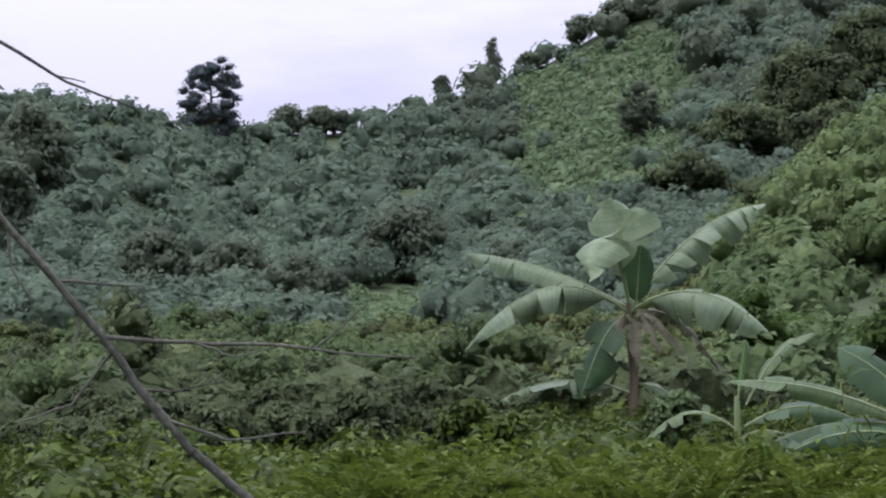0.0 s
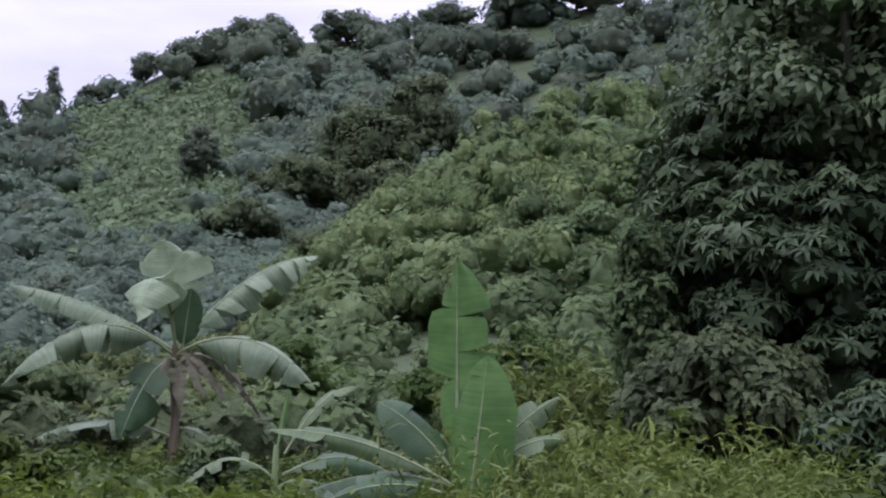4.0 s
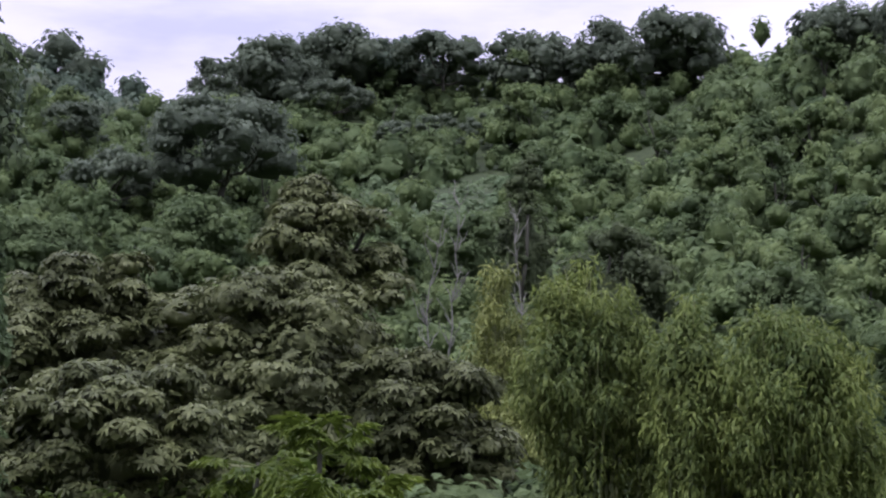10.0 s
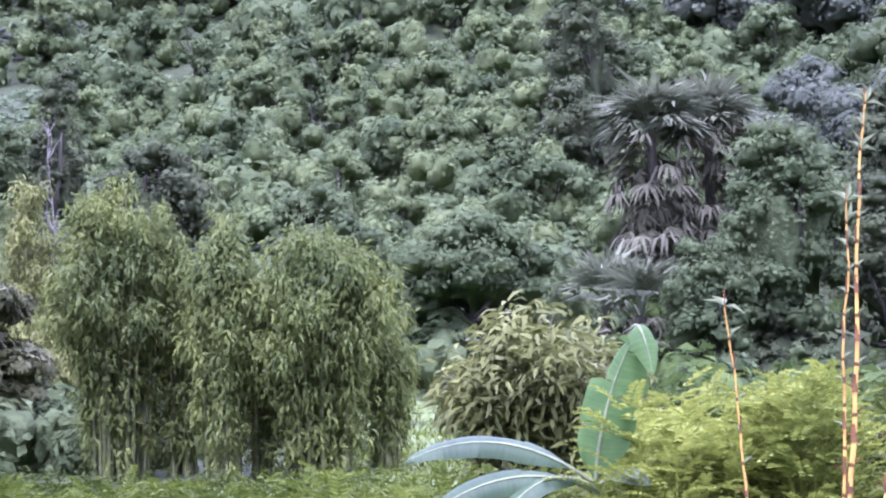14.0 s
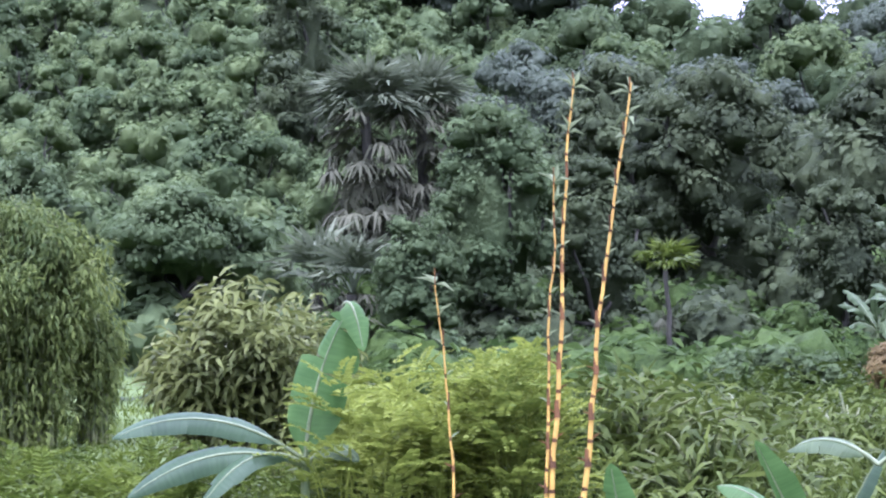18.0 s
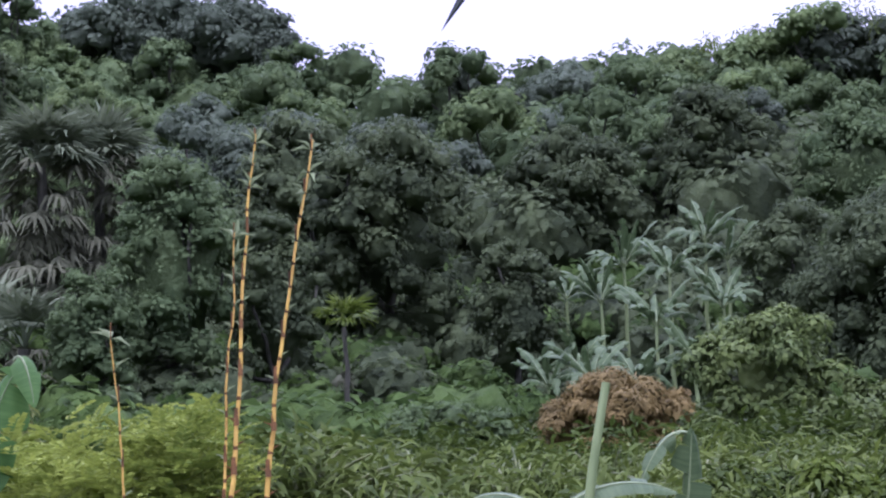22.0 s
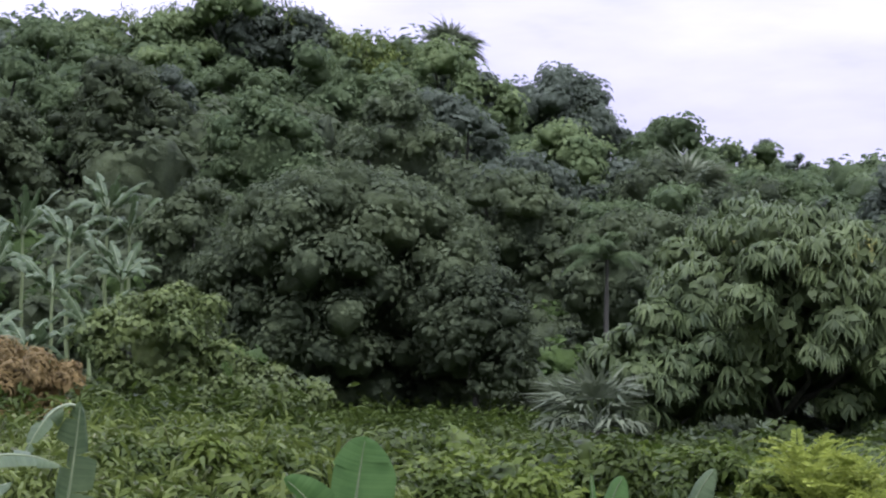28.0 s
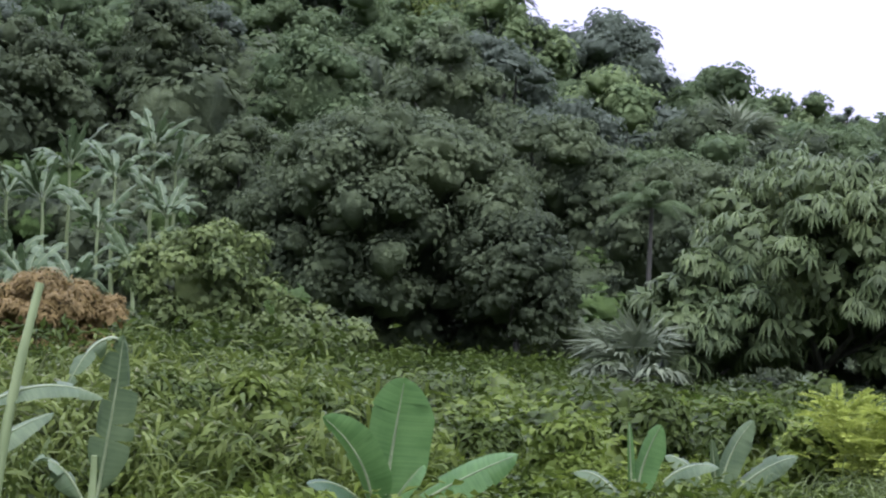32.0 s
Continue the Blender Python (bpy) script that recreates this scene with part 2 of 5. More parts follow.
def globe(times):
    """Points and triangles of a ball made by splitting an icosahedron."""
    g = (1 + 5 ** 0.5) / 2
    v = [(-1, g, 0), (1, g, 0), (-1, -g, 0), (1, -g, 0), (0, -1, g), (0, 1, g), (0, -1, -g), (0, 1, -g), (g, 0, -1), (g, 0, 1), (-g, 0, -1), (-g, 0, 1)]
    f = [(0, 11, 5), (0, 5, 1), (0, 1, 7), (0, 7, 10), (0, 10, 11), (1, 5, 9), (5, 11, 4), (11, 10, 2), (10, 7, 6), (7, 1, 8), (3, 9, 4), (3, 4, 2), (3, 2, 6), (3, 6, 8), (3, 8, 9), (4, 9, 5), (2, 4, 11), (6, 2, 10), (8, 6, 7), (9, 8, 1)]
    v = [tuple(p) for p in unit(np.array(v, float))]
    for _ in range(times):
        known, out = {}, []

        def half(a, b):
            k = (min(a, b), max(a, b))
            if k not in known:
                known[k] = len(v)
                v.append(tuple(unit(np.array(v[a]) + np.array(v[b]))))
            return known[k]

        for a, b, c in f:
            x, y, z = half(a, b), half(b, c), half(c, a)
            out += [(a, x, z), (b, y, x), (c, z, y), (x, y, z)]
        f = out
    return np.array(v), np.array(f)


GLOBES = [globe(0), globe(1), globe(2)]


def lumps(bag, centre, radii, fine=1, rough=0.25):
    """Uneven masses of twigs and leaves packed too close to tell apart."""
    centre, radii = np.asarray(centre, float).reshape(-1, 3), np.asarray(radii, float).reshape(-1, 3)
    v, f = GLOBES[fine]
    n, m = len(centre), len(v)
    wave = np.zeros((n, m))
    for k, size in ((2.2, 0.11), (4.5, 0.09)):
        way = rng.normal(size=(n, 3)) * k
        wave += size * np.sin(way @ v.T + rng.uniform(0, 6.28, (n, 1)))
    far = 1 + wave + rough * rng.normal(size=(n, m))
    turn = rng.uniform(0, 6.28, n)
    c, s = np.cos(turn)[:, None], np.sin(turn)[:, None]
    way = np.stack([v[None, :, 0] * c - v[None, :, 1] * s, v[None, :, 0] * s + v[None, :, 1] * c, np.broadcast_to(v[None, :, 2], (n, m))], -1)
    p = centre[:, None] + way * far[..., None] * radii[:, None]
    bag.add(p.reshape(-1, 3), (f[None] + np.arange(n)[:, None, None] * m).reshape(-1, 3))


def leaves(bag, shape, pos, axis, normal, length, width, soft=None):
    """A copy of the leaf at every pos, along axis, facing normal; soft: the way its mass of leaves curves there."""
    v, f = shape
    pos, axis = np.asarray(pos), unit(np.asarray(axis))
    side = unit(np.cross(axis, normal))
    up = np.cross(side, axis)
    length, width = np.broadcast_to(length, len(pos)), np.broadcast_to(width, len(pos))
    p = (pos[:, None] + v[None, :, 0, None] * (side * width[:, None])[:, None] + v[None, :, 1, None] * (axis * length[:, None])[:, None]
         + v[None, :, 2, None] * (up * length[:, None])[:, None])
    k = np.arange(len(pos))[:, None, None] * len(v)
    bag.add(p.reshape(-1, 3), (f[None] + k).reshape(-1, f.shape[1]), None if soft is None else np.repeat(unit(soft), len(v), 0))


def puffs(bag, centre, radii, count, length, width, shape=DIAMOND, droop=0.3, low=-0.35, core=0.68, ragged=0.09, fine=1):
    """Rounded masses of leaves: an uneven core with single leaves all over it."""
    centre, radii = np.asarray(centre, float).reshape(-1, 3), np.asarray(radii, float).reshape(-1, 3)
    if core:
        lumps(bag, centre, radii * core, fine)
    n = len(centre)
    if not length:
        length = radii.mean(1) * 2.9 / count ** 0.5
        width = length * 0.72
    d = unit(rng.normal(size=(n * count, 3)))
    d[:, 2] = np.where(d[:, 2] < low, -d[:, 2], d[:, 2])
    c, r = np.repeat(centre, count, 0), np.repeat(radii, count, 0)
    far = np.minimum(rng.normal(0.90, ragged, size=(n * count, 1)), 1.08)
    pos = c + d * r * far
    normal = unit(d + np.array((0, 0, 0.3)) + rng.normal(scale=0.3, size=d.shape))
    axis = d * 0.3 + rng.normal(scale=0.6, size=d.shape) - np.array((0, 0, droop))
    axis -= normal * np.sum(axis * normal, 1, keepdims=True)
    k = rng.uniform(0.6, 1.3, n * count)
    length, width = np.broadcast_to(length, n), np.broadcast_to(width, n)
    leaves(bag, shape, pos, axis, normal, np.repeat(length, count) * k, np.repeat(width, count) * k, d + np.array((0, 0, 0.3)) + rng.normal(scale=0.16, size=d.shape))


def rosettes(bag, centre, radii, count, k, length, width, shape=LEAF, droop=0.45, low=-0.2, core=0.5, lift=0.8):
    """Masses covered in whorls of k leaves that spread and hang."""
    centre, radii = np.asarray(centre, float).reshape(-1, 3), np.asarray(radii, float).reshape(-1, 3)
    if core:
        lumps(bag, centre, radii * core)
    n = len(centre) * count
    d = unit(rng.normal(size=(n, 3)))
    d[:, 2] = np.where(d[:, 2] < low, -d[:, 2], d[:, 2])
    pos = np.repeat(centre, count, 0) + d * np.repeat(radii, count, 0) * rng.uniform(0.7, 1.05, (n, 1))
    up = unit(d + np.array((0, 0, lift)) + rng.normal(scale=0.2, size=d.shape))
    a = unit(np.cross(up, rng.normal(size=d.shape)))
    b = np.cross(up, a)
    size = rng.uniform(0.7, 1.25, n)
    turn = rng.uniform(0, 2 * np.pi, n)
    for j in range(k):
        q = turn + 2 * np.pi * j / k + rng.normal(scale=0.15, size=n)
        axis = unit(a * np.cos(q)[:, None] + b * np.sin(q)[:, None] + up * 0.25 - np.array((0, 0, 1)) * (droop * rng.uniform(0.5, 1.5, n))[:, None])
        nn = unit(up + rng.normal(scale=0.2, size=d.shape))
        leaves(bag, shape, pos, axis, nn, length * size * rng.uniform(0.75, 1.15, n), width * size, unit(nn) * 0.7 + d * 0.7)


def tube(bag, path, r0, r1, sides=7, power=1.0, bumps=0.0):
    """A tapered round stem along a path."""
    path = np.asarray(path, float)
    n = len(path)
    t = unit(np.gradient(path, axis=0))
    ref = np.array((0.31, 0.95, 0.05)) if abs(t[0][2]) > 0.7 else np.array((0, 0, 1.0))
    a = unit(np.cross(t, ref))
    b = np.cross(t, a)
    s = np.linspace(0, 1, n) ** power
    r = (r0 + (r1 - r0) * s)[:, None]
    if bumps:
        r = r * (1 + bumps * rng.normal(size=r.shape))
    ang = np.linspace(0, 2 * np.pi, sides, endpoint=False)
    ring = path[:, None] + r[:, :, None] * (np.cos(ang)[None, :, None] * a[:, None] + np.sin(ang)[None, :, None] * b[:, None])
    f = []
    for i in range(n - 1):
        for j in range(sides):
            k = (j + 1) % sides
            f.append((i * sides + j, i * sides + k, (i + 1) * sides + k, (i + 1) * sides + j))
    bag.add(ring.reshape(-1, 3), f)
    v, m = ring.reshape(-1, 3), (n - 1) * sides
    bag.add(np.concatenate([v[m:], path[-1:]]), [(j, (j + 1) % sides, sides) for j in range(sides)])


def bend(p, q, n=7, wobble=0.06, sag=0.0):
    """A slightly crooked path from p to q."""
    p, q = np.asarray(p, float), np.asarray(q, float)
    s = np.linspace(0, 1, n)[:, None]
    size = np.linalg.norm(q - p) * wobble
    w = np.cumsum(rng.normal(size=(n, 3)), 0) * size / n ** 0.5
    w = w - w[0] - (w[-1] - w[0]) * s
    out = p + (q - p) * s + w
    out[:, 2] -= sag * np.sin(np.pi * s[:, 0])
    return out


# ---- ground: valley floor, a near spur and a far ridge ----
NEAR_AZ = (-180, -75, -48, -43, -38.6, -34.6, -31, -25, -19, -14, -8, 0, 8, 12, 16, 20, 25, 28, 32, 40, 45, 50, 55, 58, 62, 67, 70, 80, 110, 180)
NEAR_EL = (1.5, 2.0, 3.0, 6.0, 9.3, 12.0, 12.0, 12.4, 13.4, 13.6, 15.2, 15.3, 16.2, 16.1, 15.0, 14.3, 13.1, 12.5, 12.2, 12.5, 12.9, 11.0, 9.0, 8.7, 7.9, 7.7, 6.8, 5.0, 2.0, 1.5)
NEAR_D_AZ, NEAR_D = (-60, -43, -31, -19, -8, 0, 10, 25, 40, 50, 60, 75), (95, 105, 120, 150, 170, 165, 140, 130, 120, 125, 150, 160)
FAR_AZ = (-180, -100, -80, -67, -60, -56, -51, -47, -44, -40, -36, -33, -30, -19, -12, -5, 10, 180)
FAR_EL = (2.0, 5.0, 9.6, 10.9, 9.7, 9.9, 11.4, 13.2, 14.1, 14.4, 15.0, 15.6, 15.5, 15.4, 13.6, 10.0, 4.0, 2.0)
FAR_D_AZ, FAR_D = (-80, -60, -50, -35, -10), (240, 290, 310, 320, 260)


def layer(az, d, foot, ridge, top):
    """Height of a hill whose slope rises from its foot to its ridge, and falls behind it."""
    s = np.clip((d - foot) / (ridge - foot), 0, 1)
    base = np.degrees(np.arctan2(0.05 * foot - EYE.z, foot))
    el = base + (top - base) * s ** 0.85
    z = EYE.z + np.minimum(d, ridge) * np.tan(np.radians(el))
    z = z - np.clip(d - ridge, 0, None) * 0.35
    return np.where(d > foot, z, -50.0)


def ground_z(x, y):
    x, y = np.asarray(x, float), np.asarray(y, float)
    az, d = np.degrees(np.arctan2(x, y)), np.hypot(x, y)
    floor = 0.05 * np.minimum(d, 60) + 0.012 * np.clip(d - 60, 0, 200)
    a = layer(az, d, 55.0, np.interp(az, NEAR_D_AZ, NEAR_D), np.interp(az, NEAR_AZ, NEAR_EL))
    b = layer(az, d, 80.0, np.interp(az, FAR_D_AZ, FAR_D), np.interp(az, FAR_AZ, FAR_EL))
    bumps = np.clip((d - 6) / 40, 0, 1) * (0.35 * np.sin(x * 0.21 + 1.3) * np.cos(y * 0.17) + 0.2 * np.sin(x * 0.53 + y * 0.41))
    return np.maximum(np.maximum(a, b), floor) + bumps


def at(az, d):
    x, y = d * math.sin(radians(az)), d * math.cos(radians(az))
    return x, y, float(ground_z(x, y))


def top_of(az, d, el):
    """Height above the ground that reaches the given rise."""
    return EYE.z + d * math.tan(radians(el)) - at(az, d)[2]


def build_ground():
    bag = Bag()
    rings = np.concatenate([np.linspace(0.5, 20, 14), np.linspace(22, 340, 90), np.geomspace(360, 4500, 14)])
    ang = np.radians(np.linspace(-180, 180, 361)[:-1])
    R, A = np.meshgrid(rings, ang, indexing="ij")
    x, y = R * np.sin(A), R * np.cos(A)
    z = np.where(R > 700, np.minimum(ground_z(x, y), 4.0), ground_z(x, y))
    n = len(ang)
    i, j = np.meshgrid(np.arange(len(rings) - 1), np.arange(n), indexing="ij")
    k = (j + 1) % n
    f = np.stack([i * n + j, (i + 1) * n + j, (i + 1) * n + k, i * n + k], -1).reshape(-1, 4)
    v = np.stack([x, y, z], -1).reshape(-1, 3)
    bag.add(v, f)
    bag.add(np.concatenate([v[:n], [(0, 0, 0)]]), [((j + 1) % n, j, n) for j in range(n)])
    ob = part("ground", bag, "ground", smooth=True)
    tagged(ob, "green grassy valley floor rising into steep hillsides", "ground", kind="structure")


build_ground()


# ---- woods on the hillsides ----
def scatter(az0, az1, d0, d1, count, keep=None):
    """Random places on the slopes, evenly spread in heading and distance."""
    az = rng.uniform(az0, az1, count)
    d = rng.uniform(d0, d1, count)
    if keep is not None:
        k = keep(az, d)
        az, d = az[k], d[k]
    x, y = d * np.sin(np.radians(az)), d * np.cos(np.radians(az))
    return np.stack([x, y, ground_z(x, y)], -1)


def woods(name, label, spots, size, count, mat, tall=0.8, spread=0.2, high=0.92):
    bag = Bag()
    n = len(spots)
    r = size * np.clip(np.exp(rng.normal(scale=spread, size=n)), 0.5, 1.5)
    rad = np.stack([r, r, r * high * rng.uniform(0.78, 1.22, n)], -1)
    c = spots + np.stack([0 * r, 0 * r, r * tall * rng.uniform(0.6, 1.4, n)], -1)
    puffs(bag, c, rad, count, 0, 0)
    return tagged(part(name, bag, mat), label, "woods", kind="stuff")


def on_near(az, d):
    return d < np.interp(az, NEAR_D_AZ, NEAR_D) + 3


def clear(az, d):
    return ~((az > -8.4) & (az < -3.2) & (d > 125) & (d < 139))


far_ok = lambda az, d: ((az < -44) | (d > np.interp(az, NEAR_D_AZ, NEAR_D) + 4)) & (d < np.interp(az, FAR_D_AZ, FAR_D) + 5) & ~((az > -56.9) & (az < -53.1) & (d < 140)) & ~((az > -50.6) & (az < -45.0) & (d > 180) & (d < 298) & (rng.uniform(size=len(az)) < 0.93))
on_slope = lambda az, d: on_near(az, d) & clear(az, d) & (d > np.interp(az, (-44, -30, 12, 20, 45, 60), (80, 62, 60, 78, 84, 70)))
foot_ok = lambda az, d: ~((az > 6.5) & (az < 12.8) & (d < 60)) & ~((az > -6) & (az < 9) & (d < 50)) & ~((az > 33) & (az < 40) & (d < 66)) & ~((az > 44) & (d < 56))
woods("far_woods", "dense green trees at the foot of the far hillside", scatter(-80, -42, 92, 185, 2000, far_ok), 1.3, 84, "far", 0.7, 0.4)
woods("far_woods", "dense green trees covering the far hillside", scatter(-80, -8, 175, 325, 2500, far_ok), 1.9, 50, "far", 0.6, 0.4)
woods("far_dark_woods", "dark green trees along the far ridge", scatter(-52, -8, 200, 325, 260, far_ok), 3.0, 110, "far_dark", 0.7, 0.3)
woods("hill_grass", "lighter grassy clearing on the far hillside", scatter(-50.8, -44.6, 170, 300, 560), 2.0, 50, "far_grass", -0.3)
# base layer in darker green: shade between the tall tufts put into its colour
woods("slope_woods", "base of the slope thicket, coloured darker for shaded gaps", scatter(-44, 24, 60, 172, 2800, on_slope), 1.1, 44, "mid", 0.6, 0.45, 1.0)
woods("slope_woods", "tall tufts of bamboo in the thicket", scatter(-44, 24, 62, 170, 2600, on_slope), 0.66, 76, "slope", 2.4, 0.45, 1.25)
woods("dark_woods", "dark green forest covering the lower slope", scatter(22, 76, 60, 100, 520, on_slope), 1.7, 140, "dark", 0.9, 0.35)
woods("hill_woods", "mixed green forest on the upper slope", scatter(22, 76, 98, 172, 800, on_slope), 1.6, 110, "mid", 0.9, 0.35)
near_top = lambda az, d: on_near(az, d) & (d > np.interp(az, NEAR_D_AZ, NEAR_D) - np.interp(az, (-20, 0, 12, 20), (34, 26, 10, 6)))
woods("ridge_woods", "dark green trees crowded along the ridge", scatter(-20, 66, 95, 175, 900, near_top), 1.6, 130, "mid", 0.6, 0.35)
woods("short_grass", "short bright grass on a hillside clearing", scatter(-8.6, -3.0, 124, 140, 170), 1.0, 40, "far_grass", -0.6)
woods("field_grass", "pale green grassy terrace in the valley", scatter(-56.8, -53.2, 108, 140, 260), 0.9, 50, "far_grass", -0.35)
woods("olive_scrub", "olive green scrub on the valley floor", scatter(-62, -44, 34, 110, 420), 0.8, 90, "olive", 0.4, 0.35)
woods("undergrowth", "dark green undergrowth on the valley floor", scatter(-70, -44, 26, 82, 480), 0.75, 64, "dark", 0.45, 0.35)
woods("undergrowth", "dense green undergrowth at the foot of the hills", scatter(-45, 15, 38, 86, 500, foot_ok), 1.0, 64, "mid", 0.5, 0.35)
woods("undergrowth", "dark green undergrowth at the foot of the forest", scatter(15, 76, 38, 86, 500, foot_ok), 1.0, 64, "low_green", 0.5, 0.35)
woods("undergrowth", "green undergrowth behind the bamboo clumps", scatter(-9, 2, 31, 50, 190), 0.7, 80, "mid", 0.4, 0.35)
woods("undergrowth", "dark bushes between the trees on the lower slope", scatter(20, 60, 57, 86, 420), 1.0, 64, "dark", 0.45, 0.4)
woods("undergrowth", "dark undergrowth below the big trees", scatter(44, 78, 48, 57, 200), 0.8, 80, "dark", 0.35, 0.3)
woods("undergrowth", "dark undergrowth below the mango tree", scatter(53, 78, 35, 42, 150), 0.45, 70, "dark", 0.2, 0.3)
woods("undergrowth", "shaded plants below the banana grove", scatter(32.5, 40.5, 48, 80, 260), 0.55, 70, "dark", 0.1, 0.3)


def build_lawn():
    az, d = np.meshgrid(np.radians(np.linspace(6.6, 13.5, 20)), np.linspace(22, 62, 40), indexing="ij")
    x, y = d * np.sin(az), d * np.cos(az)
    i, j = np.meshgrid(np.arange(19), np.arange(39), indexing="ij")
    k = (i * 40 + j).ravel()
    bag = Bag()
    bag.add(np.stack([x, y, ground_z(x, y) + 0.05], -1), np.stack([k, k + 40, k + 41, k + 1], -1))
    tagged(part("lawn", bag, "lawn", smooth=True), "bright short grass between the bamboo clumps", "lawn", kind="structure")
    tufts = Bag()
    p = scatter(6.6, 13.2, 22, 60, 9000)
    n = len(p)
    leaves(tufts, BLADE, p, np.array((0, 0, 1.0)) + rng.normal(scale=0.5, size=(n, 3)), rng.normal(size=(n, 3)), rng.uniform(0.12, 0.3, n), 0.03, np.repeat([(0, 0, 1.0)], n, 0) + rng.normal(scale=0.2, size=(n, 3)))
    tagged(part("lawn_grass", tufts, "fresh"), "short bright grass blades on the lawn", "grass", kind="stuff")


build_lawn()


# ---- trees ----
def tree(az, d, top, half, label, mat="mid", name="tree", category="tree", group="", lobes=26, leaf=0.3, count=160, aspect=0.5,
         shape=DIAMOND, squat=0.8, lobe=0.36, bare=0.0, droop=0.3, bark="bark", fill=0.36, whorl=0, core=0.58, limbs=5, round_=0.85, dome=True, loose=0.0):
    """A broad-leaved tree: crooked trunk, limbs and a crown of uneven lobes. top: rise of its top; half: half its width in degrees."""
    x, y, z = at(az, d)
    h, r = top_of(az, d, top), d * math.tan(radians(half))
    ob = thing(name, x, y, z, label, category, group)
    low = h * bare
    ch = (h - low) / 2
    mid = np.array((0, 0, low + ch))
    u = unit(rng.normal(size=(lobes, 3)))
    u[:, 2] = np.where(u[:, 2] < -round_, -u[:, 2], u[:, 2])
    if dome:
        flat = np.hypot(u[:, 0], u[:, 1])
        u[:, :2] *= np.where(u[:, 2] < 0, (0.9 / np.maximum(flat, 0.3)) ** 0.6, 1.0)[:, None]
    rr = rng.uniform(0.80 - loose, 1.03 + loose * 0.5, (lobes, 1))
    size = lobe * min(r, ch * 1.3) * rng.uniform(0.7, 1.25, lobes)
    c = mid + u * rr * (np.array((r, r, ch))[None] - size[:, None] * np.array((0.9, 0.9, squat)))
    c[:, 2] = np.maximum(c[:, 2], size * 0.5)
    bag = Bag()
    if fill:
        whole = np.array([[r, r, ch]])
        puffs(bag, mid[None], whole * 0.72, int(min(1400, 9 * r * ch / leaf ** 2)), leaf * 0.95, leaf * 0.6, core=0.62, fine=2)
    rad = np.stack([size, size, size * squat], -1)
    if whorl:
        puffs(bag, c, rad * 0.8, 90, leaf * 0.8, leaf * 0.45, DIAMOND, 0.5, core=0.5)
        rosettes(bag, c, rad, count, whorl, leaf, leaf * aspect, shape, droop, core=0)
    else:
        if shape is DIAMOND:
            count = int(np.clip((2.9 * size.mean() / (0.0039 * d)) ** 2, 44, 200))
        else:
            puffs(bag, c, rad * 0.78, 60, leaf * 1.15, leaf * 0.7, DIAMOND, droop, core=0.45)
        puffs(bag, c, rad, count, leaf if shape is not DIAMOND else 0, leaf * aspect, shape, droop, core=core if shape is DIAMOND else 0)
    trunk = Bag()
    fork = np.array((0, 0, low + ch * 0.35))
    tube(trunk, bend((0, 0, -0.25), fork, 7, 0.05), max(0.04, 0.03 * h), max(0.025, 0.018 * h), 8)
    t = part("trunk", trunk, bark, ob, smooth=True)
    for k in rng.choice(lobes, min(limbs, lobes), replace=False):
        limb = Bag()
        tube(limb, bend(fork - (0, 0, 0.1), c[k], 6, 0.12), max(0.02, 0.014 * h), 0.006 * h, 6)
        part("limb", limb, bark, t, smooth=True)
    part("crown", bag, mat, ob)
    return ob


DARK, ROUND, UMB = "large dark green tree on the lower slope", "rounded green tree on the hillside", "spreading umbrella shaped tree on the hillside"
